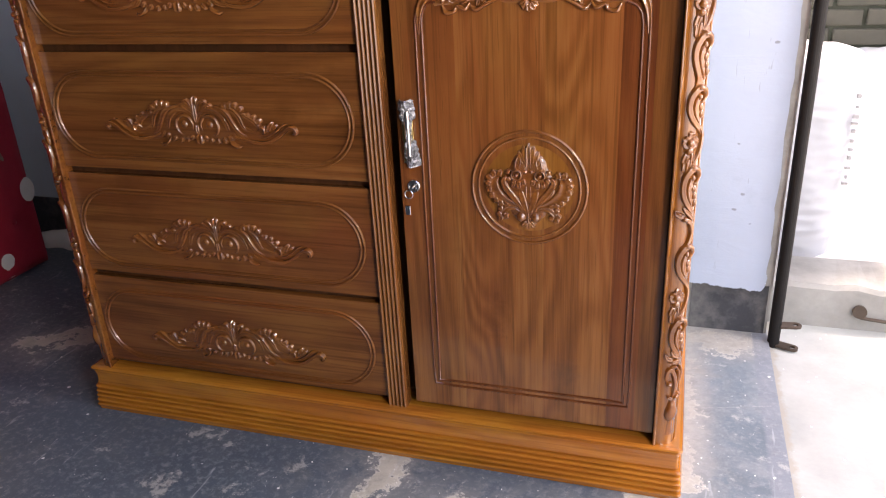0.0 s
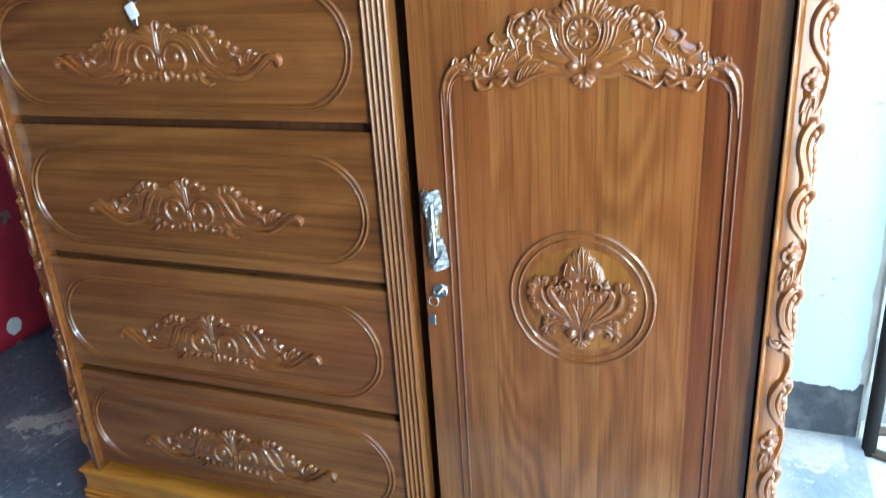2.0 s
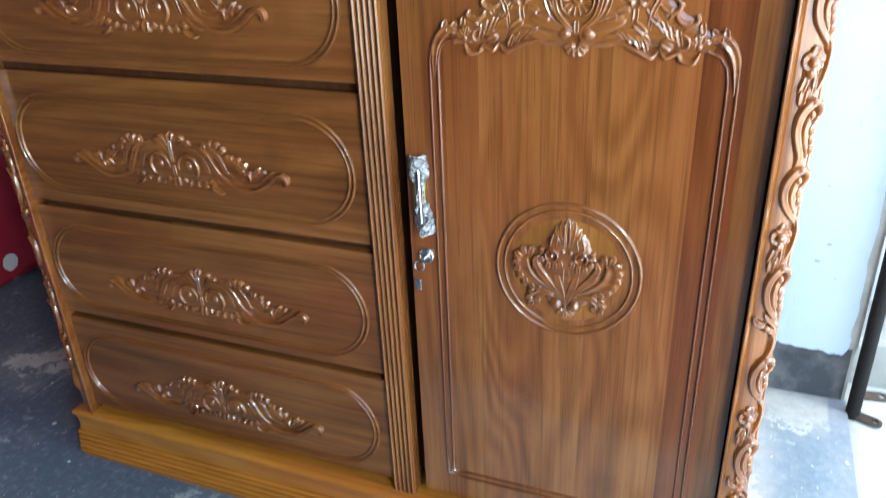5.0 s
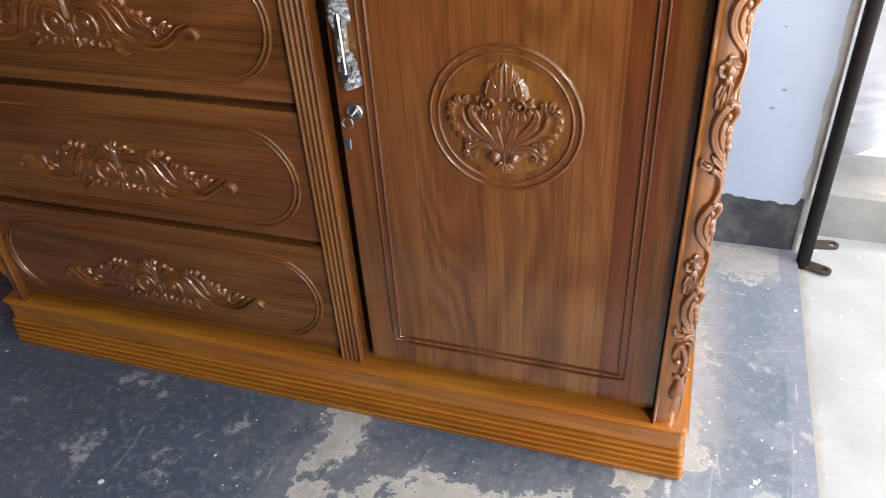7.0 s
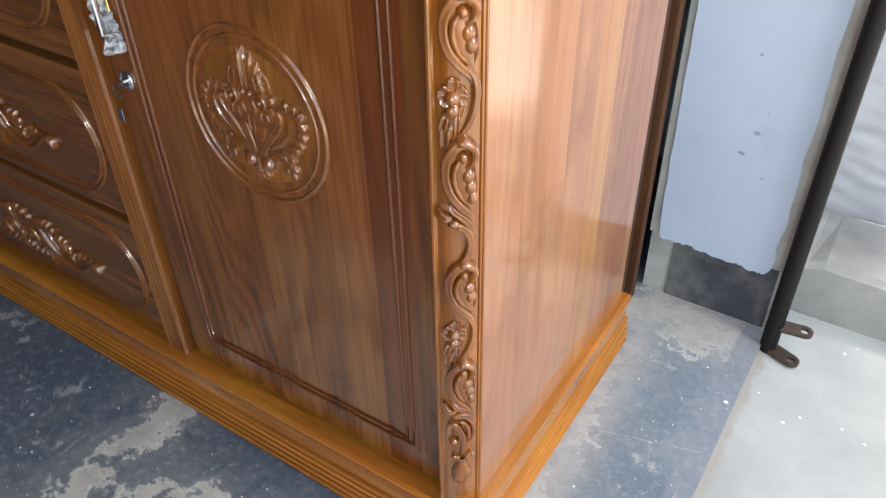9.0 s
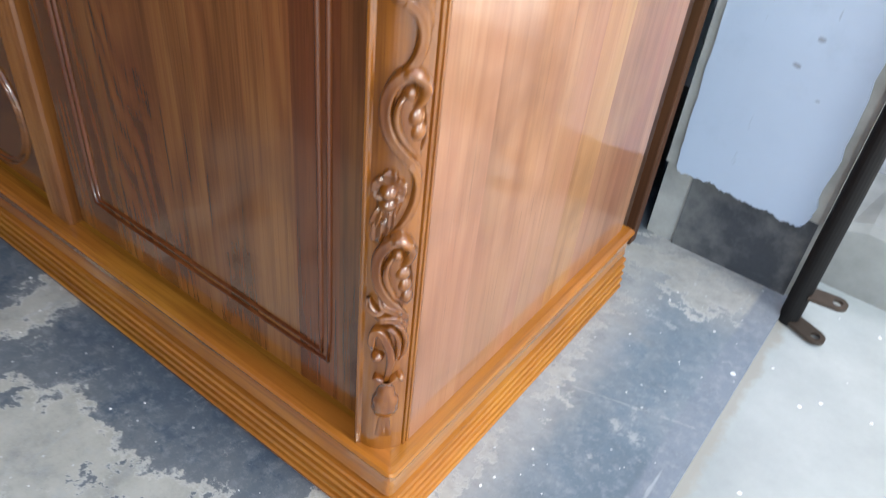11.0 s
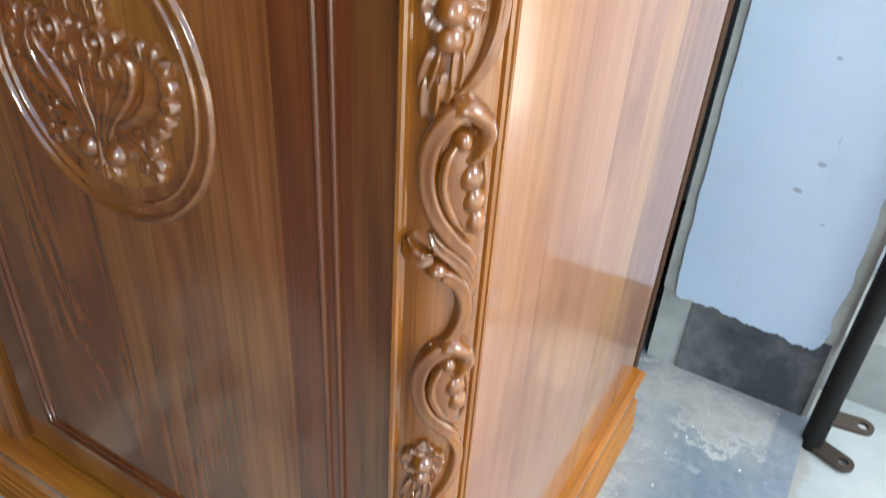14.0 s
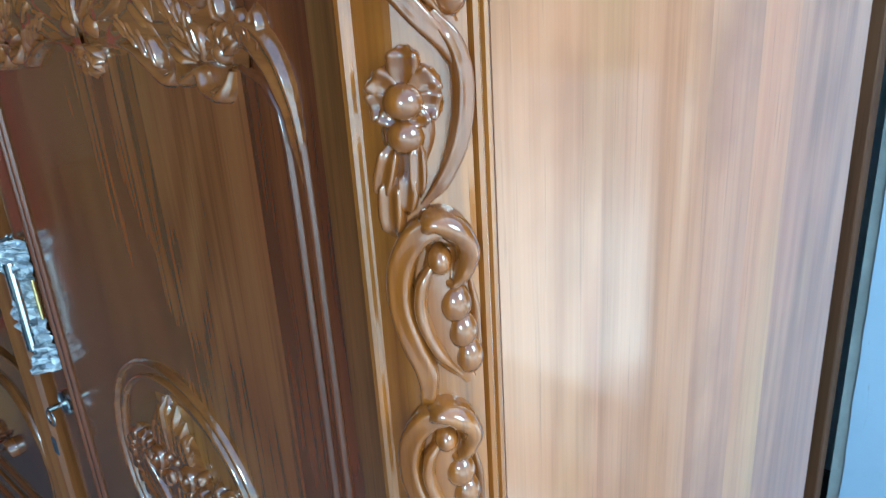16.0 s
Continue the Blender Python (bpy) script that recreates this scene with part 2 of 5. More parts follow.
    chalk = m.math("ADD", off_line(-0.017, -0.028, -0.018, -0.30), m.math("MULTIPLY", m.math("ABSOLUTE", chips), 0.35))
    col = m.mix(m.math("MULTIPLY", m.step(chalk, 0.0085, 0.004), 0.75), col, (0.58, 0.61, 0.63))
    col = m.mix(m.math("MULTIPLY", m.step(fine, 0.50, 0.70), 0.36), col, (0.36, 0.38, 0.40))
    speck = m.noise(pos, 170.0, 4.0, 0.75)
    col = m.mix(m.math("MULTIPLY", m.step(speck, 0.56, 0.68), 0.15), col, (0.45, 0.46, 0.46))
    col = m.mix(m.math("MULTIPLY", m.step(speck, 0.43, 0.33), 0.12), col, (0.045, 0.055, 0.070))
    grime = m.noise(pos, 19.0, 8.0, 0.72)
    col = m.mix(m.math("MULTIPLY", m.step(grime, 0.52, 0.70), 0.28), col, (0.055, 0.068, 0.085))
    col = m.mix(m.math("MULTIPLY", m.step(m.noise(pos, 3.1, 5.0, 0.6), 0.56, 0.70), 0.35), col, (0.30, 0.265, 0.215))
    col = m.mix(m.math("MULTIPLY", m.step(m.noise(pos, 11.0, 9.0, 0.75), 0.58, 0.63), 0.6), col, (0.42, 0.43, 0.43))
    # chalky scratches and drops of white paint
    scr = m.noise(m.coords((30, 4, 1)), 1.0, 3.0, 0.6, 1.2)
    col = m.mix(m.math("MULTIPLY", m.step(scr, 0.66, 0.72), 0.55), col, (0.38, 0.41, 0.44))
    drops = m.n("TexVoronoi", 0, Vector=pos, Scale=13.0)
    size = m.math("MULTIPLY", m.noise(pos, 5.0, 2.0), 0.16)
    drop = m.math("LESS_THAN", m.math("ADD", drops, m.math("MULTIPLY", fine, 0.06)), m.math("SUBTRACT", size, 0.005))
    col = m.mix(drop, col, (0.72, 0.73, 0.73))
    crumbs = m.n("TexVoronoi", 0, Vector=pos, Scale=38.0)
    crumb = m.math("LESS_THAN", m.math("ADD", crumbs, m.math("MULTIPLY", mid, 0.10)), 0.115)
    col = m.mix(m.math("MULTIPLY", crumb, 0.8), col, (0.55, 0.57, 0.58))
    nor = m.bump(mid, 0.25, 0.004)
    nor = m.bump(fine, 0.25, 0.0015, nor)
    nor = m.bump(edge, 0.35, 0.003, nor)
    return m.done(col, m.math("ADD", m.math("MULTIPLY", mid, 0.35), 0.28), None, nor)


def cement(name, lo, hi, scale=5.0, rough=0.8, specks=True, border=None, edges=(0.30, 0.72)):
    m = Mat(name)
    pos = m.coords()
    a, b = m.noise(pos, scale, 7.0, 0.62), m.noise(pos, scale * 14, 4.0, 0.7)
    col = m.mix(m.math("MULTIPLY", b, 0.3), m.ramp(a, (edges[0], lo), (edges[1], hi)), tuple(0.55 * c for c in hi))
    if specks:
        drops = m.n("TexVoronoi", 0, Vector=pos, Scale=16.0)
        drop = m.math("LESS_THAN", m.math("ADD", drops, m.math("MULTIPLY", b, 0.05)), 0.075)
        col = m.mix(drop, col, (0.80, 0.81, 0.80))
    if border is not None:
        # beige mortar along the joint with the shop floor
        sep = m.t.nodes.new("ShaderNodeSeparateXYZ")
        m.put(sep.inputs[0], pos)
        ragged = m.math("MULTIPLY", m.math("SUBTRACT", m.noise(pos, 22.0, 7.0, 0.7), 0.5), 0.05)
        col = m.mix(m.math("MULTIPLY", m.step(m.math("ADD", sep.outputs[0], ragged), border + 0.020, border + 0.008), 0.7), col, (0.30, 0.27, 0.22))
    nor = m.bump(b, 0.3, 0.0015, m.bump(a, 0.3, 0.005))
    return m.done(col, rough, None, nor)


def plaster(name, tint, marks=True):
    m = Mat(name)
    pos = m.coords()
    a, b = m.noise(pos, 2.2, 5.0, 0.6), m.noise(pos, 45.0, 5.0, 0.65)
    col = m.mix(m.step(a, 0.45, 0.85), tint, tuple(0.86 * c for c in tint))
    nor = m.bump(b, 0.25, 0.0012, m.bump(a, 0.25, 0.008))
    if marks:
        # trowel ripples, shallow dents, dark pits and hair scratches
        rip = m.noise(m.coords((9, 9, 26)), 1.0, 5.0, 0.6, 0.8)
        nor = m.bump(rip, 0.2, 0.005, nor)
        dent = m.n("TexVoronoi", 0, Vector=m.coords((1, 1, 1.6)), Scale=14.0)
        rag = m.noise(pos, 30.0, 5.0, 0.7)
        pit = m.step(m.math("ADD", dent, m.math("MULTIPLY", rag, 0.30)), 0.235, 0.205)
        nor = m.bump(pit, -0.8, 0.004, nor)
        col = m.mix(m.math("MULTIPLY", pit, 0.75), col, (0.16, 0.17, 0.19))
        scr = m.noise(m.coords((60, 60, 7), (1.7, 0.3, 4.1)), 1.0, 3.0, 0.5, 1.5)
        col = m.mix(m.math("MULTIPLY", m.step(scr, 0.69, 0.73), 0.45), col, (0.22, 0.23, 0.25))
        col = m.mix(m.math("MULTIPLY", m.step(m.noise(pos, 6.0, 7.0, 0.7), 0.56, 0.72), 0.30), col, tuple(0.66 * c for c in tint))
    return m.done(col, 0.62, None, nor)


FRONT = 0.217          # where the shop floor ends and the veranda begins
floor_mat = cement_floor()
veranda_mat = cement("pale_veranda_cement", (0.29, 0.32, 0.32), (0.44, 0.47, 0.465), 5.0, 0.6, border=FRONT)
kerb_mat = cement("grey_kerb_cement", (0.17, 0.17, 0.165), (0.34, 0.34, 0.325), 6.0, 0.85, False)
skirt_mat = cement("dark_skirting_cement", (0.022, 0.027, 0.038), (0.190, 0.190, 0.186), 9.0, 0.7, False, edges=(0.44, 0.74))
raw_mat = cement("raw_grey_plaster", (0.20, 0.20, 0.19), (0.42, 0.42, 0.40), 9.0, 0.9, False)
paint_mat = plaster("bluish_white_wall_paint", (0.36, 0.435, 0.55))
wall_mat = plaster("pale_blue_wall_paint", (0.60, 0.69, 0.78), False)
sand_mat = cement("pale_sandy_ground", (0.50, 0.50, 0.49), (0.68, 0.68, 0.67), 2.0, 0.95, False)
ceiling_mat = plaster("grey_cement_ceiling", (0.20, 0.20, 0.195), False)
dull_mat = plaster("grey_cement_plaster", (0.16, 0.165, 0.17), False)


def plain(name, colour, rough=0.5, metal=0.0, vary=0.25, scale=30.0, bump=0.1, **more):
    m = Mat(name)
    a = m.noise(m.coords(), scale, 5.0, 0.6)
    col = m.mix(m.math("MULTIPLY", a, vary), colour, tuple(0.45 * c for c in colour))
    return m.done(col, m.math("ADD", m.math("MULTIPLY", a, 0.2), rough - 0.1), metal, m.bump(a, bump, 0.001), **more)


black_steel = plain("black_painted_steel", (0.009, 0.008, 0.008), 0.6, 0.0, 0.4, 40, 0.1, Specular_IOR_Level=0.2)
rusty_steel = plain("rust_brown_steel", (0.085, 0.062, 0.048), 0.55, 0.5, 0.6, 60)
chrome = plain("worn_chrome", (0.72, 0.72, 0.72), 0.16, 1.0, 0.15)
brass = plain("polished_brass", (0.78, 0.58, 0.24), 0.22, 1.0, 0.2)
white_plastic = plain("white_plastic_tag", (0.78, 0.78, 0.76), 0.4)
red_cloth = plain("red_velvet_fabric", (0.36, 0.010, 0.028), 0.6, 0.0, 0.5, 18, 0.2)
dot_cloth = plain("white_dot_fabric", (0.62, 0.62, 0.60), 0.7, 0.0, 0.2, 40)
button_red = plain("red_button", (0.33, 0.008, 0.024), 0.35)
gilt = plain("brown_butterfly_print", (0.20, 0.13, 0.10), 0.6)
sack_mat = plain("white_woven_plastic_sack", (0.37, 0.385, 0.42), 0.5, 0.0, 0.14, 22, 0.5)
flake_mat = plain("white_paint_flake", (0.80, 0.80, 0.79), 0.6)
ink = plain("faded_grey_print", (0.30, 0.30, 0.31), 0.6)
board_mat = plain("brown_switchboard_wood", (0.13, 0.10, 0.085), 0.6, 0.0, 0.5, 25)
switch_body = plain("aged_ivory_plastic", (0.44, 0.42, 0.36), 0.45)
green_mat, red_mat = plain("green_push_button", (0.01, 0.16, 0.06), 0.35), plain("red_push_button", (0.55, 0.02, 0.04), 0.35)
dark_slot = plain("black_socket_hole", (0.012, 0.012, 0.013), 0.6)
brick_mat = plain("mossy_old_brick", (0.080, 0.076, 0.058), 0.9, 0.0, 0.9, 9, 0.5)
mortar_mat = plain("dark_mossy_mortar", (0.040, 0.046, 0.032), 0.95, 0.0, 0.6, 12, 0.5)
white_cloth = plain("white_cloth", (0.70, 0.70, 0.69), 0.8, 0.0, 0.15, 14)


def wrapping():
    """Crumpled clear film over a metal handle: many small bright facets."""
    m = Mat("crumpled_clear_film")
    pos = m.coords()
    cells = m.n("TexVoronoi", 1, Vector=pos, Scale=170.0)
    a = m.noise(pos, 120.0, 4.0, 0.7)
    g = m.n("RGBToBW", Color=cells)
    nor = m.bump(g, 0.5, 0.003, m.bump(a, 0.7, 0.003))
    col = m.ramp(g, (0.15, (0.14, 0.14, 0.15)), (0.85, (0.46, 0.47, 0.49)))
    return m.done(col, 0.10, 0.55, nor)


film = wrapping()

# ---------------------------------------------------------------- building tools
WORLD = {}


def thing(name, at, label, category, group="", kind=""):
    ob = new(name)
    ob.empty_display_size = 0.05
    ob.matrix_basis = Matrix.Translation(at)
    WORLD[ob] = Matrix.Translation(at)
    return tagged(ob, label, category, group, kind)


def mesh_of(name, bm, material, smooth=False):
    me = bpy.data.meshes.new(name)
    bmesh.ops.recalc_face_normals(bm, faces=bm.faces)
    bm.to_mesh(me)
    bm.free()
    me.materials.append(material)
    if smooth:
        for p in me.polygons:
            p.use_smooth = True
    return me


def part(name, bm, material, parent=None, label="", at=None, smooth=False):
    """Links a bmesh (or a mesh that is there already) as one object, under a thing or a part where one is given."""
    me = mesh_of(name, bm, material, smooth) if isinstance(bm, bmesh.types.BMesh) else bm
    ob = new(name, me)
    m = Matrix.Translation(at) if at is not None else Matrix.Identity(4)
    if parent is not None:
        ob.parent = parent
        ob.matrix_parent_inverse = WORLD[parent].inverted()
    ob.matrix_basis = m
    WORLD[ob] = m
    if label:
        ob["label"] = label
    return ob


def box(x0, x1, y0, y1, z0, z1, bevel=0.0, seg=2, bm=None):
    bm = bm or bmesh.new()
    vs = [bm.verts.new((x, y, z)) for x in (x0, x1) for y in (y0, y1) for z in (z0, z1)]
    fs = [bm.faces.new([vs[i] for i in q]) for q in ((0, 1, 3, 2), (4, 6, 7, 5), (0, 4, 5, 1), (2, 3, 7, 6), (0, 2, 6, 4), (1, 5, 7, 3))]
    if bevel:
        es = {e for f in fs for e in f.edges}
        bmesh.ops.bevel(bm, geom=list(es), offset=bevel, segments=seg, profile=0.5, affect="EDGES")
    return bm


def tube(bm, a, b, r, n=14, r2=None):
    a, b = Vector(a), Vector(b)
    q = (b - a).to_track_quat("Z", "Y")
    r2 = r if r2 is None else r2
    rings = [[bm.verts.new(c + q @ Vector((k * math.cos(t), k * math.sin(t), 0))) for t in (2 * math.pi * i / n for i in range(n))] for c, k in ((a, r), (b, r2))]
    for i in range(n):
        j = (i + 1) % n
        bm.faces.new((rings[0][i], rings[0][j], rings[1][j], rings[1][i]))
    bm.faces.new(rings[0][::-1])
    bm.faces.new(rings[1])
    return bm


def hose(pts, r, n=8):
    """One round tube swept through points."""
    bm = bmesh.new()
    pts = [Vector(p) for p in pts]
    rows = []
    for i, p in enumerate(pts):
        d = (pts[min(i + 1, len(pts) - 1)] - pts[max(i - 1, 0)]).normalized()
        q = d.to_track_quat("Z", "Y")
        rows.append([bm.verts.new(p + q @ Vector((r * math.cos(2 * math.pi * k / n), r * math.sin(2 * math.pi * k / n), 0))) for k in range(n)])
    for a, b in zip(rows, rows[1:]):
        for k in range(n):
            bm.faces.new((a[k], a[(k + 1) % n], b[(k + 1) % n], b[k]))
    bm.faces.new(rows[0][::-1])
    bm.faces.new(rows[-1])
    return bm


def lathe(bm, axis_at, profile, n=18, axis="z"):
    """Turned form: profile rows of (radius, height) round an upright or forward axis."""
    rows = []
    for r, h in profile:
        row = []
        for i in range(n):
            t = 2 * math.pi * i / n
            c, s = r * math.cos(t), r * math.sin(t)
            p = (c, s, h) if axis == "z" else (c, -h, s)
            row.append(bm.verts.new(Vector(axis_at) + Vector(p)))
        rows.append(row)
    for a, b in zip(rows, rows[1:]):
        for i in range(n):
            j = (i + 1) % n
            bm.faces.new((a[i], a[j], b[j], b[i]))
    bm.faces.new(rows[0][::-1])
    bm.faces.new(rows[-1])
    return bm


def curve(pts, n):
    """n+1 points of a smooth line through pts."""
    p = [Vector(q) for q in pts]
    if len(p) == 2:
        return [p[0].lerp(p[1], i / n) for i in range(n + 1)]
    p = [2 * p[0] - p[1]] + p + [2 * p[-1] - p[-2]]
    out, spans = [], len(p) - 3
    for i in range(n + 1):
        f = min(i / n * spans, spans - 1e-6)
        k, t = int(f), f - int(f)
        a, b, c, d = p[k:k + 4]
        out.append(0.5 * ((2 * b) + (c - a) * t + (2 * a - 5 * b + 4 * c - d) * t * t + (3 * b - a - 3 * c + d) * t ** 3))
    return out


def along(vals, f):
    if not isinstance(vals, (tuple, list)):
        return vals
    k = f * (len(vals) - 1)
    i = min(int(k), len(vals) - 2)
    t = k - i
    t = t * t * (3 - 2 * t)
    return vals[i] * (1 - t) + vals[i + 1] * t


def stroke(bm, onto, pts, w, h, n=14, m=6, groove=0.0, closed=False):
    """A carved ridge along a line: w its width and h its height from end to end; groove cuts a furrow along its middle."""
    line = curve(pts, n)
    m = max(m, 10) if groove else m
    rows = []
    for i, p in enumerate(line):
        if closed:
            d = line[(i + 1) % n] - line[(i - 1) % n]
        else:
            d = line[min(i + 1, n)] - line[max(i - 1, 0)]
        d = d.normalized() if d.length > 1e-9 else Vector((1, 0))
        side, f = Vector((-d.y, d.x)), i / n
        ww, hh = along(w, f) / 2, along(h, f)
        row = []
        for j in range(m + 1):
            s = -1 + 2 * j / m
            if groove:
                lift = hh * (1 - s ** 6) ** 0.7 * (1 - 1.25 * groove * (1 - s * s) ** 1.5) - 0.0008
            else:
                lift = hh * math.sqrt(max(0.0, 1 - s * s)) - 0.0008
            q = p + side * (s * ww)
            row.append(bm.verts.new(onto(q.x, q.y, lift)))
        rows.append(row)
    for a, b in zip(rows, rows[1:]):
        for j in range(m):
            bm.faces.new((a[j], a[j + 1], b[j + 1], b[j]))


def dome(bm, onto, u, v, ru, h, rv=None, n=10, rows=4, dimple=0.0):
    rv = rv or ru
    rings = []
    for k in range(rows + 1):
        a = k / rows
        rad = math.cos(a * math.pi / 2) if k < rows else 0.0
        lift = h * math.sin(a * math.pi / 2) * (1 - dimple * (a ** 4)) - 0.0008
        if k == rows:
            rings.append([bm.verts.new(onto(u, v, lift))])
        else:
            rings.append([bm.verts.new(onto(u + ru * rad * math.cos(t), v + rv * rad * math.sin(t), lift)) for t in (2 * math.pi * i / n for i in range(n))])
    for a, b in zip(rings, rings[1:]):
        for i in range(n):
            j = (i + 1) % n
            bm.faces.new((a[i], a[j], b[j], b[i]) if len(b) > 1 else (a[i], a[j], b[0]))


def leaf(bm, onto, u, v, angle, length, width, h, bend=0.0, groove=0.35, n=9):
    """A blunt carved leaf from (u, v) at an angle in degrees; bend turns its tip."""
    pts = []
    for k in range(5):
        f = k / 4
        a = radians(angle + bend * f * 0.5)
        pts.append((u + math.cos(a) * length * f, v + math.sin(a) * length * f))
    stroke(bm, onto, pts, (0.42 * width, 0.95 * width, width, 1.0 * width, 0.86 * width, 0.20 * width), (0.5 * h, h, h, h, 0.95 * h, 0.25 * h), n + 2, 6, groove)


def flower(bm, onto, u, v, r, h, petals=5, turn=0.0):
    for k in range(petals):
        a = turn + 2 * math.pi * k / petals
        c, s = math.cos(a), math.sin(a)
        w = 2.1 * r * math.sin(math.pi / petals)
        stroke(bm, onto, [(u + f * r * c, v + f * r * s) for f in (0.15, 0.45, 0.75, 1.0)], (0.40 * w, 0.80 * w, 0.95 * w, 0.80 * w, 0.20 * w), (0.45 * h, 0.75 * h, 0.95 * h, 0.90 * h, 0.20 * h), 10, 10, 0.35)
    dome(bm, onto, u, v, 0.27 * r, h * 1.0, n=12, rows=4, dimple=0.3)


def ring(bm, onto, u, v, r, w, h, n=40, rv=None):
    rv = rv or r
    pts = [(u + r * math.cos(2 * math.pi * i / n), v + rv * math.sin(2 * math.pi * i / n)) for i in range(n + 1)]
    line = [Vector(p) for p in pts]
    rows = []
    for i in range(n):
        d = (line[i + 1] - line[i - 1 if i else n - 1]).normalized()
        side = Vector((-d.y, d.x))
        rows.append([bm.verts.new(onto(*(line[i] + side * (s * w / 2)), h * math.sqrt(max(0.0, 1 - s * s)) - 0.0008)) for s in (-1, -0.6, -0.2, 0.2, 0.6, 1)])
    for i in range(n):
        a, b = rows[i], rows[(i + 1) % n]
        for j in range(5):
            bm.faces.new((a[j], a[j + 1], b[j + 1], b[j]))


RELIEF = 1.08


def flat(u, v, n):
    """The upright front plane: u to the right, v up, n towards the room."""
    return Vector((u, -RELIEF * n, v))


def mirrored(onto):
    return lambda u, v, n: onto(-u, v, n)


# ---------------------------------------------------------------- the room
def floor_slab(name, x0, x1, y0, y1, z, mat, label):
    ob = part(name, box(x0, x1, y0, y1, z - 0.12, z), mat)
    return tagged(ob, label, "floor", kind="structure")


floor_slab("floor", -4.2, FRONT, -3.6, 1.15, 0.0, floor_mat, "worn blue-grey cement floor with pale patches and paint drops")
floor_slab("pavement", FRONT, 1.9, -3.6, 0.80, -0.012, veranda_mat, "pale cement veranda floor with white paint specks")
ground = part("ground", box(-60, 60, -60, 60, -0.5, -0.13), sand_mat)
tagged(ground, "pale sandy open ground outside the shop", "ground", kind="structure")

BACK = 0.95            # the back wall's face
tagged(part("wall_back", box(-4.2, -0.035, BACK, BACK + 0.2, 0.0, 3.0), wall_mat), "pale blue painted plaster wall behind the cabinet", "wall", kind="structure")
# unseen walls, ceiling and beam, added to close the room against sun and sky
tagged(part("wall_left", box(-4.4, -4.2, -3.4, 1.15, 0.0, 3.0), dull_mat), "unseen plain grey cement side wall", "wall", kind="structure")
tagged(part("wall_rear", box(-4.4, FRONT, -3.6, -3.4, 0.0, 3.0), dull_mat), "unseen plain grey cement rear wall", "wall", kind="structure")
tagged(part("ceiling", box(-4.4, 0.50, -3.6, 1.6, 3.0, 3.15), ceiling_mat), "unseen plain grey cement ceiling slab that keeps the sun out", "ceiling", kind="structure")
tagged(part("lintel", box(-0.04, FRONT, -3.4, 0.675, 2.65, 3.0), paint_mat), "unseen bluish white beam over the open shop front", "beam", kind="structure")
# unseen block, added to keep sky light off the cabinet's front
tagged(part("pillar_far", box(-0.04, FRONT, -3.4, -1.45, 0.0, 2.65), dull_mat), "unseen plain grey cement block that narrows the light of the shop front", "pillar", kind="structure")
tagged(part("baseboard", box(-4.2, -0.036, BACK - 0.006, BACK, 0.0, 0.155), skirt_mat), "dark cement skirting band along the wall", "skirting", kind="structure")


def corner_pillar():
    """Plastered pillar beside the shop front: a dark bare foot, and the painted coat above it with a ragged lower edge."""
    root = thing("pillar_corner", (0.085, 0.82, 0), "bluish white plastered corner pillar with a dark bare foot", "pillar", kind="structure")
    part("core", box(-0.035, 0.213, 0.703, 1.15, 0.0, 2.65), raw_mat, root)
    part("plaster_coat", box(-0.034, 0.212, 0.683, 0.7028, 0.150, 2.648), raw_mat, root, "bare grey plaster")
    part("skirting_band", box(0.012, 0.206, 0.699, 0.7035, 0.0, 0.17), skirt_mat, root, "dark painted cement band")
    bm = bmesh.new()
    rng = random.Random(4)
    n = 90
    face, back = [], []
    for k in range(n + 1):
        f = k / n
        x = -0.012 + f * 0.206
        z = 0.147 - 0.012 * f + rng.uniform(-0.0018, 0.0018) + 0.008 * noise.noise(Vector((f * 9, 0, 7)))
        if f > 0.93:
            z += (f - 0.93) ** 2 * 5.0
        face.append(x)
        back.append(z)
    edge = [(x, z) for x, z in zip(face, back)]
    # up along the right edge, back down along the left one
    m = 60
    right = [(0.194 + rng.uniform(-0.002, 0.002) + 0.008 * noise.noise(Vector((k * 0.35, 3, 1))), 0.155 + (2.65 - 0.155) * (k / m) ** 1.6) for k in range(1, m + 1)]
    left = [(-0.024 + rng.uniform(-0.0006, 0.0006) + 0.0015 * noise.noise(Vector((k * 0.6, 8, 2))) + 0.010 * (1 - k / m) ** 3, 0.150 + (2.65 - 0.150) * (k / m) ** 1.6) for k in range(m, 0, -1)]
    loop = edge + right + left
    front = [bm.verts.new((x, 0.677, z)) for x, z in loop]
    rear = [bm.verts.new((x, 0.6828, z)) for x, z in loop]
    bm.faces.new(front)
    for k in range(len(loop)):
        j = (k + 1) % len(loop)
        bm.faces.new((front[k], rear[k], rear[j], front[j]))
    part("paint_coat", bm, paint_mat, root, "chipped bluish white paint coat")


corner_pillar()


# ---------------------------------------------------------------- the carved cabinet
XL, XR, XC = -1.349, -0.026, -0.6875       # the carcass's sides and middle
LEDGE = 0.118                              # top of the plinth
cabinet = thing("carved_cabinet", (XC, 0.24, 0), "varnished teak cabinet with four carved drawers and one carved door", "cabinet")

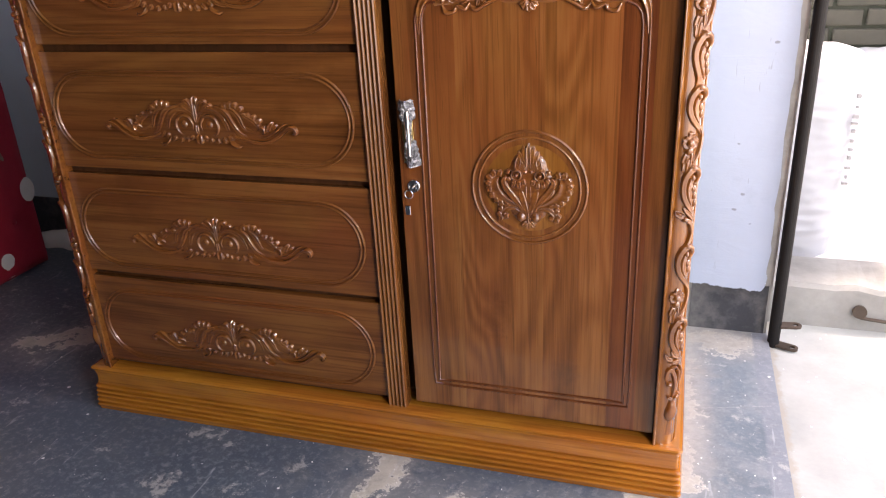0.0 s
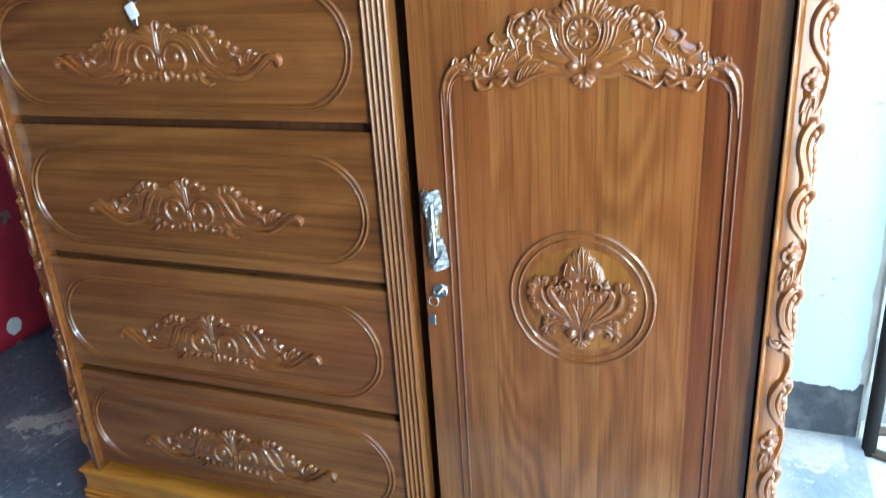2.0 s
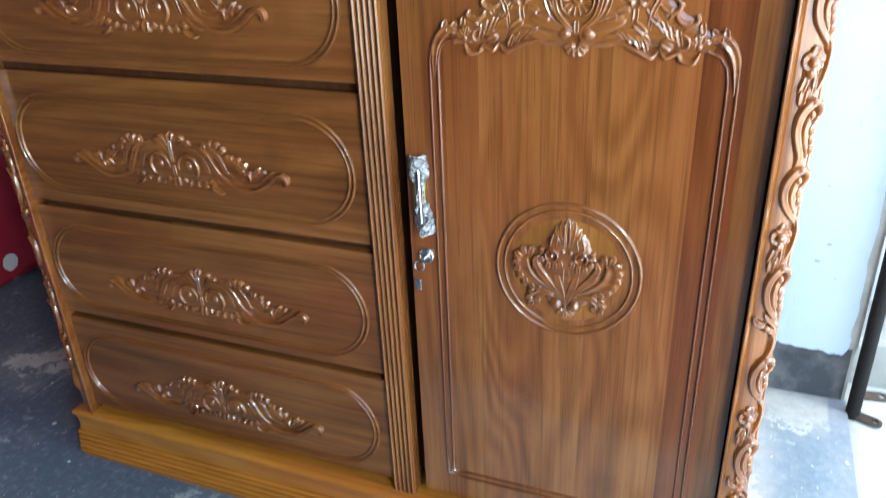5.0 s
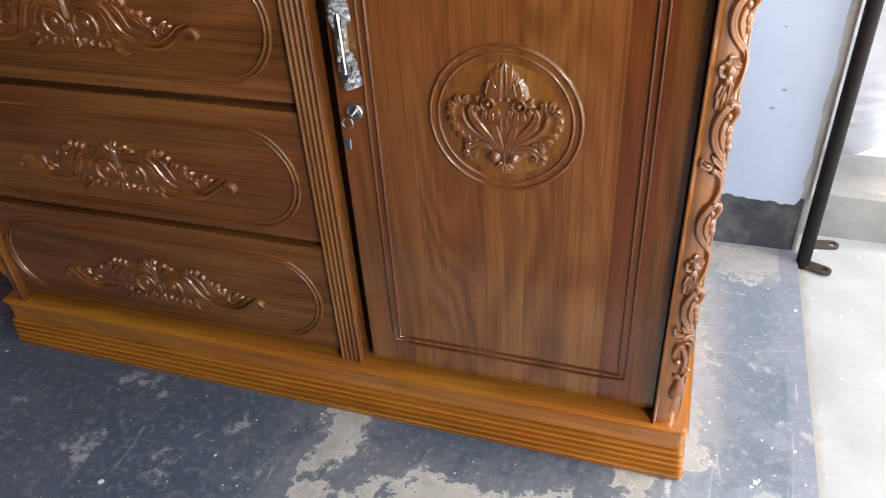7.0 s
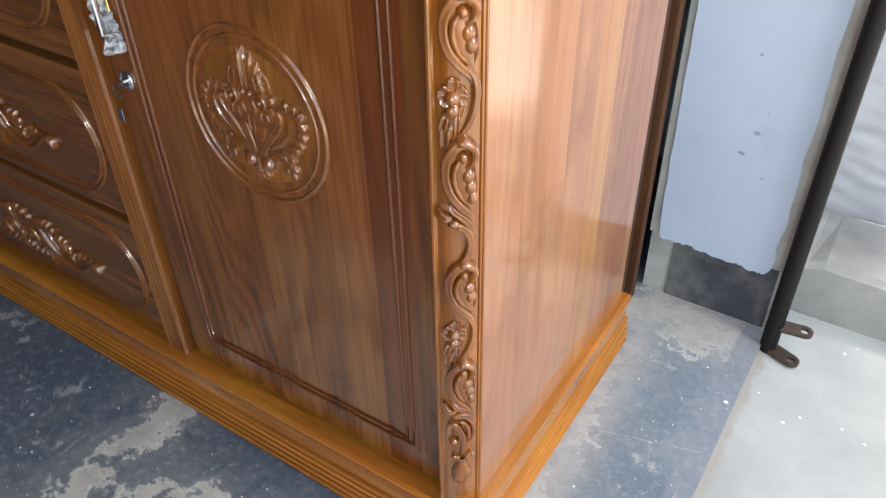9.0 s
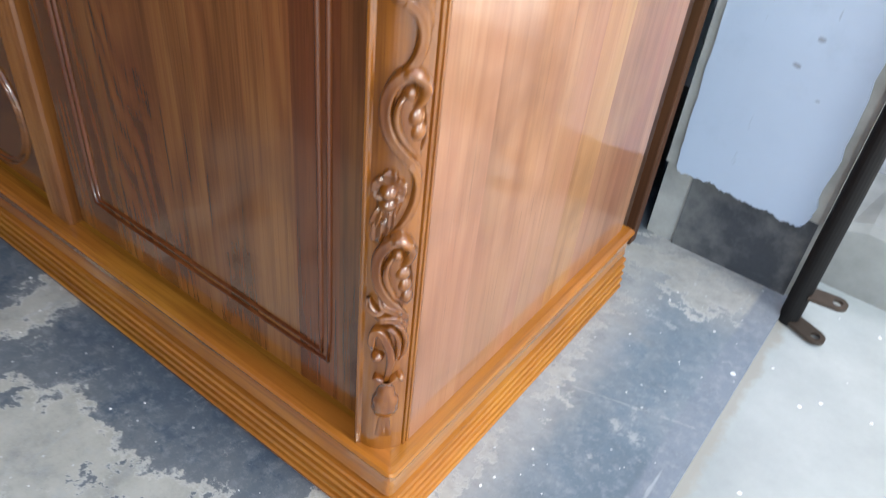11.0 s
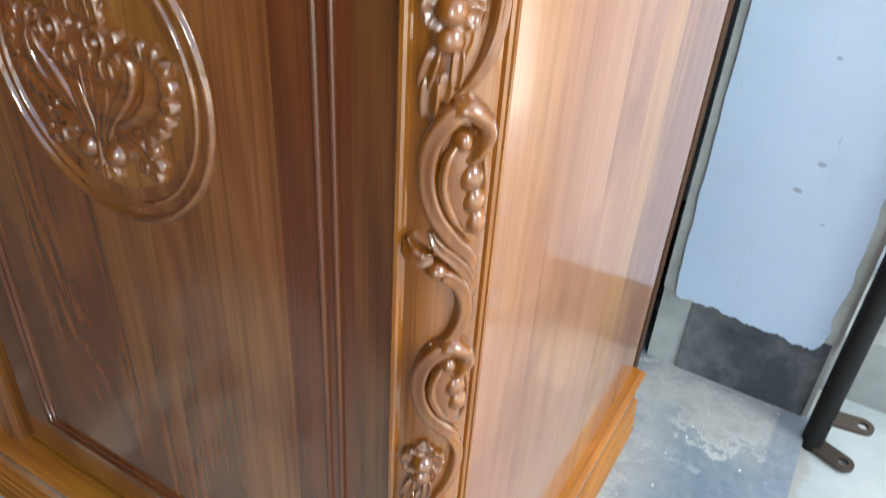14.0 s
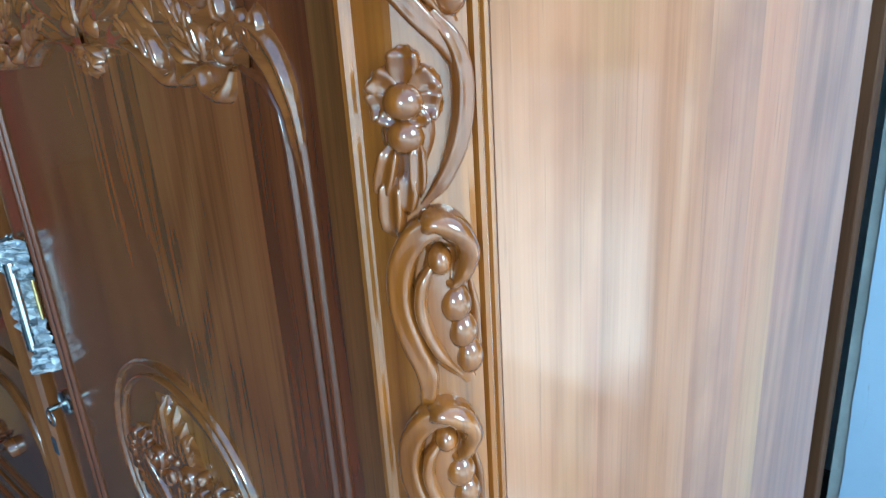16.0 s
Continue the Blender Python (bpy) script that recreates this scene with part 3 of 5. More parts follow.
PLINTH = [(-0.003, 0.118), (0.019, 0.118), (0.0245, 0.1165), (0.026, 0.113), (0.0235, 0.109), (0.0205, 0.1065), (0.0215, 0.104), (0.0200, 0.099), (0.0190, 0.091), (0.0190, 0.083),
          (0.0196, 0.0765), (0.0202, 0.0730), (0.0205, 0.0705)]
for rib in range(5):
    zt = 0.0690 - rib * 0.0126
    PLINTH += [(0.0175 + 0.001 * rib, zt), (0.0175 + 0.001 * rib, zt - 0.0022), (0.0240 + 0.001 * rib, zt - 0.0036), (0.0256 + 0.001 * rib, zt - 0.0070), (0.0240 + 0.001 * rib, zt - 0.0104)]
PLINTH += [(0.0265, 0.005), (0.026, 0.0)]


def moulded(bm, line):
    """The plinth's section swept along a line in plan, which line() gives for a projection d."""
    rows = [[bm.verts.new((*p, z)) for p in line(d)] for d, z in PLINTH]
    for upper, lower in zip(rows, rows[1:]):
        for k in range(len(upper) - 1):
            bm.faces.new((upper[k], upper[k + 1], lower[k + 1], lower[k]))
    return bm


EASE = 0.007           # rounding of the plinth's upright corners


def eased(d, side, turns):
    """Points of the rounded corner at one side (1 right, -1 left), from the front (0) towards the side (90)."""
    x0, reach = (XR, d) if side > 0 else (XL, -d)
    return [(x0 + reach - side * EASE * (1 - math.sin(radians(t))), -d + EASE * (1 - math.cos(radians(t)))) for t in turns]


YB = 0.521
plinth = part("plinth", box(XL - 0.002, XR + 0.002, 0.0, YB, 0.0, LEDGE - 0.0015), honey_x, cabinet, "honey-coloured reeded plinth")
part("front_board", moulded(bmesh.new(), lambda d: eased(d, -1, (45, 22, 0)) + eased(d, 1, (0, 22, 45))), honey_x, plinth, "honey-coloured reeded board", smooth=False)
part("side_board", moulded(bmesh.new(), lambda d: eased(d, 1, (45, 68, 90)) + [(XR + d, YB)]), honey_y, plinth, "honey-coloured reeded board")
part("side_board", moulded(bmesh.new(), lambda d: [(XL - d, YB)] + eased(d, -1, (90, 68, 45))), honey_y, plinth, "honey-coloured reeded board")
for s, x0 in ((1, XR), (-1, XL)):
    end = bmesh.new()
    vs = [end.verts.new((x0 + s * d, YB, z)) for d, z in PLINTH] + [end.verts.new((x0, YB, 0.0)), end.verts.new((x0, YB, LEDGE))]
    end.faces.new(vs)
    part("end_grain", end, honey_x, plinth)

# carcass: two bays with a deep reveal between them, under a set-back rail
part("drawer_bay", box(XL + 0.012, -0.600, 0.019, 0.497, LEDGE, 1.104), shaded_inner_wood, cabinet)
part("door_bay", box(-0.541, -0.058, 0.019, 0.497, LEDGE, 1.098), shaded_inner_wood, cabinet)
part("back_panel", box(XL + 0.01, XR - 0.004, 0.498, 0.507, LEDGE, 1.1150), shaded_inner_wood, cabinet)
part("divider_panel", box(-0.5995, -0.5415, 0.06, 0.497, LEDGE, 1.098), shaded_inner_wood, cabinet)
part("top_rail", box(XL + 0.012, -0.058, 0.075, 0.10, 1.1045, 1.1150), shaded_inner_wood, cabinet)

# side panels, glued up from upright boards
PANEL_X, PANEL_Y = -0.0170, 0.0205
cuts = (PANEL_Y, 0.098, 0.208, 0.282, 0.345, 0.508)
for a, b, mat in zip(cuts, cuts[1:], (side_wood, side_wood, side_wood, gold_side_wood, side_wood)):
    part("side_plank", box(PANEL_X - 0.018, PANEL_X, a, b, LEDGE, 1.1150), mat, cabinet)
    part("side_plank", box(XL - 0.0090, XL + 0.0090, a, b, LEDGE, 1.1350), side_wood, cabinet)


def top_under(x, y):
    """Height of the top board's underside."""
    return 1.1145 - 0.0150 * x + 0.012 * (y + 0.045)


def top_board():
    """The top board with a double rounded nose; it sags a little towards the open front and the door side."""
    nose = [(0.028, 0.000), (0.036, 0.001), (0.0385, 0.004), (0.036, 0.0065), (0.034, 0.008), (0.041, 0.009), (0.0465, 0.0125), (0.048, 0.017), (0.0465, 0.0215), (0.042, 0.0245), (0.036, 0.0255)]
    bm = bmesh.new()
    rows = []
    for d, z in nose:
        plan = ((XL - d * 0.8, 0.560), (XL - d * 0.8 + 0.004, -d + 0.004), (XL - d * 0.8 + 0.012, -d), (XR + d * 0.8 - 0.012, -d), (XR + d * 0.8 - 0.004, -d + 0.004), (XR + d * 0.8, 0.560))
        rows.append([bm.verts.new((x, y, top_under(x, y) + z)) for x, y in plan])
    for a, b in zip(rows, rows[1:]):
        for i in range(5):
            bm.faces.new((a[i], a[i + 1], b[i + 1], b[i]))
        bm.faces.new((a[5], a[0], b[0], b[5]))
    bm.faces.new(rows[-1])
    bm.faces.new(rows[0][::-1])
    return bm


top_wood = wood("polished_teak_top", "x", (0.130, 0.040, 0.010), (0.210, 0.068, 0.017), (0.28, 0.102, 0.027), rough=0.12, coat=1.0, coat_ior=1.7, coat_rough=0.02, wavy=0.04)
part("top_board", top_board(), top_wood, cabinet, "glossy teak top board")

# spare boards leaning in the gap behind the cabinet, of the same shade-darkened teak
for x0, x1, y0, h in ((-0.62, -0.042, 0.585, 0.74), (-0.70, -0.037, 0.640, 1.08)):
    tagged(part("spare_board", box(x0, x1, y0, y0 + 0.024, 0.0, h, 0.002), shaded_inner_wood), "dark wooden board standing on edge behind the cabinet", "board", "spare boards")

# fluted strip between the drawers and the door
bm = bmesh.new()
sec = [(-0.608, 0.019), (-0.608, -0.004)]
for k in range(5):
    c = -0.6035 + k * 0.0086
    sec += [(c - 0.0040, -0.004), (c - 0.0024, -0.0085), (c, -0.0100), (c + 0.0024, -0.0085), (c + 0.0040, -0.004)]
sec += [(-0.5645, -0.004), (-0.5645, 0.019)]
lo, hi = [bm.verts.new((x, y, LEDGE)) for x, y in sec], [bm.verts.new((x - 0.004, y, 1.1225)) for x, y in sec]
for i in range(len(sec) - 1):
    bm.faces.new((lo[i], lo[i + 1], hi[i + 1], hi[i]))
bm.faces.new(hi)
part("fluted_strip", bm, wood_z, cabinet, "fluted upright strip")


# ------------------------------------------------ drawers
def bead_pair(bm, pts, n, wide=0.0054, gap=0.0078, h=0.0046, closed=True):
    """Two parallel rounded beads along a line in the front plane."""
    line = [Vector(p) for p in pts]
    k = len(line)
    for off in (-gap / 2, gap / 2):
        rows = []
        for i, p in enumerate(line):
            a, b = (line[i - 1], line[(i + 1) % k]) if closed else (line[max(i - 1, 0)], line[min(i + 1, k - 1)])
            d = (b - a).normalized()
            side = Vector((-d.y, d.x))
            q = p + side * off
            rows.append([bm.verts.new(flat(*(q + side * (s * wide / 2)), h * math.sqrt(max(0, 1 - s * s)) - 0.0006)) for s in (-1, -0.6, 0, 0.6, 1)])
        for i in range(k if closed else k - 1):
            a, b = rows[i], rows[(i + 1) % k]
            for j in range(4):
                bm.faces.new((a[j], a[j + 1], b[j + 1], b[j]))
    return bm


def oblong(half, r, n=18):
    pts = []
    for c, a0 in ((half - r, -90), (-(half - r), 90)):
        for i in range(n + 1):
            a = radians(a0 + 180 * i / n)
            pts.append((c + r * math.cos(a), r * math.sin(a)))
    out = []
    for i, p in enumerate(pts):
        out.append(p)
        q = pts[(i + 1) % len(pts)]
        if abs(p[0] - q[0]) > 0.1:
            out += [(p[0] + (q[0] - p[0]) * f / 10, p[1] + (q[1] - p[1]) * f / 10) for f in range(1, 10)]
    return out


def acanthus_spray():
    """The scrolled spray on each drawer, alike on both sides of its crown."""
    bm = bmesh.new()
    for on in (flat, mirrored(flat)):
        # low ground that joins the spray
        stroke(bm, on, [(0.0, 0.002), (0.040, 0.004), (0.080, 0.008), (0.115, -0.004), (0.150, -0.012), (0.190, -0.004)], (0.060, 0.068, 0.070, 0.054, 0.030, 0.010), (0.0065, 0.0065, 0.0065, 0.0055, 0.004, 0.002), 26, 12)
        # crown of curled lobes beside the middle one
        stroke(bm, on, [(0.003, 0.014), (0.007, 0.034), (0.014, 0.048), (0.022, 0.050), (0.024, 0.044)], (0.004, 0.008, 0.0095, 0.009, 0.005), (0.006, 0.010, 0.012, 0.011, 0.006), 18, 8, 0.25)
        stroke(bm, on, [(0.005, 0.014), (0.014, 0.030), (0.024, 0.041), (0.033, 0.043), (0.036, 0.037)], (0.004, 0.007, 0.008, 0.008, 0.005), (0.006, 0.010, 0.011, 0.010, 0.005), 18, 8, 0.25)
        # the eye and the two rings of scroll round it
        dome(bm, on, 0.029, 0.004, 0.0095, 0.0105, n=16, rows=6)
        stroke(bm, on, [(0.012, -0.010), (0.009, 0.004), (0.017, 0.018), (0.031, 0.0215), (0.044, 0.014), (0.048, -0.002), (0.040, -0.016), (0.026, -0.018)], (0.003, 0.006, 0.008, 0.009, 0.0095, 0.009, 0.007, 0.003), (0.006, 0.009, 0.0105, 0.011, 0.0105, 0.010, 0.008, 0.004), 32, 10)
        stroke(bm, on, [(0.003, -0.002), (0.003, 0.014), (0.014, 0.029), (0.037, 0.0335), (0.058, 0.022), (0.067, 0.002), (0.070, -0.016)], (0.003, 0.006, 0.009, 0.012, 0.013, 0.011, 0.004), (0.005, 0.009, 0.011, 0.012, 0.0115, 0.010, 0.004), 34, 10, 0.2)
        # the long leaf that sweeps out over the scroll and down
        stroke(bm, on, [(0.028, 0.037), (0.050, 0.038), (0.070, 0.028), (0.082, 0.008), (0.094, -0.010), (0.116, -0.020)], (0.003, 0.008, 0.011, 0.011, 0.009, 0.003), (0.005, 0.011, 0.014, 0.014, 0.011, 0.004), 30, 10, 0.2)
        stroke(bm, on, [(0.062, 0.036), (0.082, 0.034), (0.096, 0.020), (0.103, 0.002), (0.116, -0.011)], (0.004, 0.009, 0.010, 0.008, 0.003), (0.005, 0.011, 0.012, 0.010, 0.004), 22, 10, 0.25)
        # knuckles along its upper edge
        for u, v, a in ((0.068, 0.034, 108), (0.077, 0.036, 94), (0.087, 0.036, 78), (0.095, 0.031, 52), (0.100, 0.022, 20)):
            leaf(bm, on, u, v, a, 0.0150, 0.0125, 0.0100, -22, 0.12, 8)
        # second leaf with its own knuckles
        stroke(bm, on, [(0.096, 0.026), (0.113, 0.021), (0.130, 0.010), (0.141, -0.007)], (0.004, 0.010, 0.011, 0.004), (0.006, 0.011, 0.011, 0.004), 18, 10, 0.22)
        for u, v, a in ((0.114, 0.016, 98), (0.124, 0.014, 78), (0.133, 0.008, 50), (0.139, -0.001, 18)):
            leaf(bm, on, u, v, a, 0.0140, 0.0115, 0.0092, -24, 0.12, 8)
        # leaves that fill the hollow under it
        stroke(bm, on, [(0.098, 0.010), (0.112, -0.003), (0.128, -0.009), (0.142, -0.010)], (0.003, 0.007, 0.007, 0.003), (0.004, 0.009, 0.009, 0.004), 16, 8, 0.2)
        stroke(bm, on, [(0.076, -0.004), (0.084, -0.020), (0.100, -0.026), (0.118, -0.027)], (0.003, 0.007, 0.007, 0.003), (0.004, 0.010, 0.009, 0.004), 16, 8, 0.2)
        # round curl, and the upright loop before the tip
        stroke(bm, on, [(0.130, -0.008), (0.138, 0.001), (0.148, 0.000), (0.149, -0.009), (0.142, -0.012)], (0.003, 0.006, 0.0065, 0.006, 0.004), (0.005, 0.010, 0.011, 0.010, 0.006), 18, 8)
        leaf(bm, on, 0.156, -0.008, 84, 0.024, 0.0110, 0.0095, -50, 0.25)
        leaf(bm, on, 0.165, -0.004, 66, 0.017, 0.0090, 0.0085, -50, 0.2)
        # two strands of the wave that runs to the curled tip
        stroke(bm, on, [(0.084, -0.012), (0.100, -0.021), (0.124, -0.028), (0.152, -0.028), (0.176, -0.017), (0.192, -0.004), (0.205, 0.003), (0.214, -0.001), (0.214, -0.010), (0.206, -0.012)], (0.003, 0.006, 0.008, 0.008, 0.0075, 0.008, 0.009, 0.008, 0.007, 0.004), (0.004, 0.009, 0.012, 0.012, 0.011, 0.012, 0.013, 0.012, 0.010, 0.006), 44, 9, 0.15)
        stroke(bm, on, [(0.126, -0.018), (0.150, -0.018), (0.170, -0.008), (0.186, 0.005), (0.200, 0.010)], (0.003, 0.006, 0.0065, 0.006, 0.003), (0.004, 0.009, 0.010, 0.009, 0.004), 22, 8)
        # lobes along the lower edge
        for u, v, a, l in ((0.013, -0.018, -66, 0.014), (0.026, -0.022, -84, 0.012), (0.040, -0.023, -74, 0.013), (0.054, -0.021, -58, 0.015), (0.067, -0.016, -50, 0.016)):
            leaf(bm, on, u, v, a, l, 0.0095, 0.0105, 24, 0.15, 7)
        stroke(bm, on, [(0.066, -0.022), (0.074, -0.034), (0.086, -0.040), (0.095, -0.037)], (0.003, 0.007, 0.007, 0.003), (0.004, 0.010, 0.009, 0.004), 16, 8)
    leaf(bm, flat, 0.0, -0.016, -90, 0.022, 0.0160, 0.012, 0, 0.35)
    leaf(bm, flat, 0.0, 0.006, -90, 0.024, 0.0080, 0.012, 0, 0.3)
    leaf(bm, flat, 0.0, 0.004, 90, 0.046, 0.0080, 0.0135, 0, 0.40)
    leaf(bm, flat, 0.0, 0.036, 90, 0.024, 0.0150, 0.0115, 0, 0.45)
    return bm


spray = mesh_of("carving", acanthus_spray(), carved_wood, True)
DRAWERS = [(0.134, 0.357), (0.371, 0.603), (0.617, 0.860), (0.874, 1.104)]
DX0, DX1 = -1.3365, -0.6085
DMID = -0.9725
rim = mesh_of("moulding", bead_pair(bmesh.new(), oblong(0.3365, 0.0870), 0), wood_x, True)


def lock_with_key(parent, x, z, tag):
    bm = lathe(bmesh.new(), (x, -0.0004, z), [(0.0125, 0.0), (0.0125, 0.003), (0.0112, 0.0045), (0.0092, 0.0045), (0.0088, 0.0036), (0.002, 0.0036)], 24, "y")
    lock = part("lock", bm, chrome, parent, "round chrome lock", smooth=False)
    key = bmesh.new()
    tube(key, (x, -0.003, z), (x, -0.018, z), 0.0028, 10)
    # bow that hangs on a ring from the inserted key
    for i in range(14):
        a, b = 2 * math.pi * i / 14, 2 * math.pi * (i + 1) / 14
        cx, cz = x - 0.006, z - 0.012
        tube(key, (cx + 0.008 * math.cos(a), -0.016, cz + 0.008 * math.sin(a)), (cx + 0.008 * math.cos(b), -0.016, cz + 0.008 * math.sin(b)), 0.0011, 6)
    box(x - 0.014, x - 0.004, -0.019, -0.0175, z - 0.052, z - 0.034, 0.0006, 1, key)
    part("key", key, chrome, parent, "small steel key on a ring")
    if tag:
        b = box(-0.0085, 0.0085, -0.0215, -0.0165, -0.0110, 0.0110, 0.0015, 2)
        bmesh.ops.rotate(b, verts=b.verts, cent=(0, 0, 0), matrix=Matrix.Rotation(radians(-24), 3, "Y"))
        bmesh.ops.translate(b, verts=b.verts, vec=(x - 0.010, 0, z - 0.030))
        part("key_tag", b, white_plastic, parent, "white plastic key tag")


for k, (z0, z1) in enumerate(DRAWERS):
    zm = (z0 + z1) / 2
    drawer = part("drawer", box(DX0, DX1, 0.0, 0.0185, z0, z1, 0.0022), wood_x, cabinet, "carved teak drawer front")
    part("moulding", rim, None, drawer, at=(DMID, 0, zm - 0.007))
    part("carving", spray, None, drawer, "carved acanthus spray", at=(DMID + 0.006, 0, (0.2170, 0.4620, 0.7165, 0.9700)[k]))
    if k == 3:
        lock_with_key(drawer, -0.981, 1.075, True)


# ------------------------------------------------ the door
DOOR0, DOOR1, DZ0, DZ1 = -0.545, -0.0605, 0.133, 1.092
door = part("door", box(DOOR0 + 0.004, DOOR1 - 0.004, 0.006, 0.0185, DZ0 + 0.004, DZ1 - 0.004), wood_z, cabinet, "carved teak door")
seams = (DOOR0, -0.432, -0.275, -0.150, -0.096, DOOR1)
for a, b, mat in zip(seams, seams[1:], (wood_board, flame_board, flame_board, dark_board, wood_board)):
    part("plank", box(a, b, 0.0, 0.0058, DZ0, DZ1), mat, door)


def door_bead():
    pts = [(-0.463, 0.950), (-0.479, 0.946), (-0.490, 0.934), (-0.4945, 0.915)]
    pts += [(-0.4945, 0.915 - k * 0.0362) for k in range(1, 20)] + [(-0.4945, 0.1895)]
    pts += [(-0.4945 + k * 0.0317, 0.1890) for k in range(1, 12)] + [(-0.1140, 0.1890)]
    pts += [(-0.1135, 0.1895 + k * 0.0362) for k in range(1, 20)] + [(-0.1140, 0.905), (-0.117, 0.924), (-0.127, 0.938), (-0.144, 0.945)]
    return bead_pair(bmesh.new(), pts, 0, 0.0052, 0.0115, 0.0036, closed=False)


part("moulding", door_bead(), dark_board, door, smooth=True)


def crest():
    """Carved crest over the door's panel; origin at the knot under the rosette."""
    bm = bmesh.new()
    for on in (flat, mirrored(flat)):
        # low ground that joins the crest
        stroke(bm, on, [(0.0, 0.022), (0.030, 0.028), (0.060, 0.030), (0.095, 0.022), (0.125, 0.010), (0.165, -0.004)], (0.070, 0.082, 0.074, 0.062, 0.044, 0.022), (0.0055, 0.0055, 0.0055, 0.005, 0.005, 0.003), 26, 10)
        stroke(bm, on, [(0.0, 0.040), (0.006, 0.070), (0.004, 0.098)], (0.070, 0.056, 0.018), (0.0055, 0.0055, 0.003), 12, 10)
        # palmette: a fan of blunt ribs under a pointed outline
        for u, v, a, l, b in ((0.006, 0.066, 80, 0.031, -12), (0.013, 0.063, 70, 0.029, -20), (0.020, 0.058, 60, 0.026, -26), (0.027, 0.052, 52, 0.023, -28)):
            leaf(bm, on, u, v, a, l, 0.0125, 0.0095, b, 0.25)
        leaf(bm, on, 0.044, 0.050, 66, 0.023, 0.0120, 0.009, -30, 0.25)
        leaf(bm, on, 0.052, 0.046, 60, 0.021, 0.0115, 0.009, -30, 0.25)
        # bracket round the rosette
        stroke(bm, on, [(0.002, 0.008), (0.012, 0.016), (0.024, 0.030), (0.029, 0.050), (0.028, 0.068), (0.036, 0.078)], (0.006, 0.008, 0.009, 0.009, 0.008, 0.004), (0.007, 0.010, 0.010, 0.010, 0.008, 0.004), 20, 6, 0.15)
        stroke(bm, on, [(0.010, 0.012), (0.028, 0.024), (0.038, 0.044), (0.040, 0.064), (0.046, 0.074)], (0.004, 0.008, 0.010, 0.009, 0.004), (0.004, 0.008, 0.009, 0.008, 0.003), 16, 6, 0.3)
        leaf(bm, on, 0.034, 0.050, 74, 0.026, 0.009, 0.008, -50)
        # knot balls
        dome(bm, on, 0.0150, 0.006, 0.0105, 0.0085, 0.0085, n=16, rows=5)
        # wing
        stroke(bm, on, [(0.010, 0.012), (0.030, 0.014), (0.050, 0.022), (0.066, 0.032)], (0.006, 0.014, 0.017, 0.008), (0.005, 0.008, 0.008, 0.004), 14, 6, 0.1)
        stroke(bm, on, [(0.022, -0.002), (0.044, 0.002), (0.064, 0.008), (0.080, 0.004), (0.092, -0.006)], (0.004, 0.014, 0.018, 0.014, 0.005), (0.004, 0.007, 0.008, 0.007, 0.003), 16, 6, 0.2)
        for k in range(4):
            leaf(bm, on, 0.046 + 0.011 * k, 0.012 - 0.003 * k, -24 - 10 * k, 0.020, 0.007, 0.010, -30)
        # blossom and its leaves
        flower(bm, on, 0.072, 0.054, 0.0175, 0.012, 6, 0.3)
        leaf(bm, on, 0.058, 0.060, 100, 0.018, 0.009, 0.008, 30)
        leaf(bm, on, 0.082, 0.042, -58, 0.026, 0.009, 0.009, 25)
        leaf(bm, on, 0.070, 0.040, -84, 0.022, 0.009, 0.009, -25)
        leaf(bm, on, 0.060, 0.042, -112, 0.020, 0.008, 0.008, -25)
        # sprays beyond the blossom
        stroke(bm, on, [(0.086, 0.010), (0.090, 0.034), (0.097, 0.052), (0.088, 0.068), (0.076, 0.073)], (0.006, 0.008, 0.008, 0.007, 0.003), (0.006, 0.009, 0.009, 0.008, 0.003), 18, 6, 0.25)
        stroke(bm, on, [(0.094, 0.046), (0.104, 0.036), (0.114, 0.033), (0.122, 0.041), (0.117, 0.049)], (0.004, 0.008, 0.009, 0.008, 0.005), (0.004, 0.008, 0.009, 0.008, 0.006), 16)
        stroke(bm, on, [(0.116, 0.040), (0.120, 0.026), (0.132, 0.019), (0.142, 0.024), (0.140, 0.032)], (0.004, 0.009, 0.010, 0.008, 0.005), (0.004, 0.009, 0.009, 0.008, 0.005), 16)
        for k in range(4):
            leaf(bm, on, 0.094 + 0.009 * k, 0.030 - 0.004 * k, -66 - 8 * k, 0.026, 0.0085, 0.009, 24)
        # filling leaves
        for u, v, a, l, w in ((0.030, 0.022, 24, 0.024, 0.010), (0.046, 0.030, 30, 0.022, 0.010), (0.100, 0.020, 150, 0.018, 0.009), (0.106, 0.026, 60, 0.016, 0.009),
                              (0.124, 0.014, 40, 0.018, 0.010), (0.150, 0.010, 110, 0.014, 0.009), (0.060, 0.066, 70, 0.014, 0.010), (0.086, 0.062, 40, 0.014, 0.009),
                              (0.066, 0.022, -30, 0.026, 0.012), (0.100, 0.000, -20, 0.020, 0.011)):
            leaf(bm, on, u, v, a, l, w, 0.010, -20, 0.3)
        # lower scallops
        stroke(bm, on, [(0.020, -0.006), (0.050, -0.004), (0.074, -0.012), (0.090, -0.020), (0.100, -0.012)], (0.003, 0.005, 0.008, 0.009, 0.004), (0.004, 0.006, 0.008, 0.008, 0.003), 20)
        stroke(bm, on, [(0.100, -0.008), (0.108, -0.019), (0.122, -0.014), (0.127, -0.022), (0.141, -0.024), (0.148, -0.012)], (0.004, 0.008, 0.007, 0.007, 0.009, 0.004), (0.004, 0.009, 0.007, 0.008, 0.009, 0.004), 22)
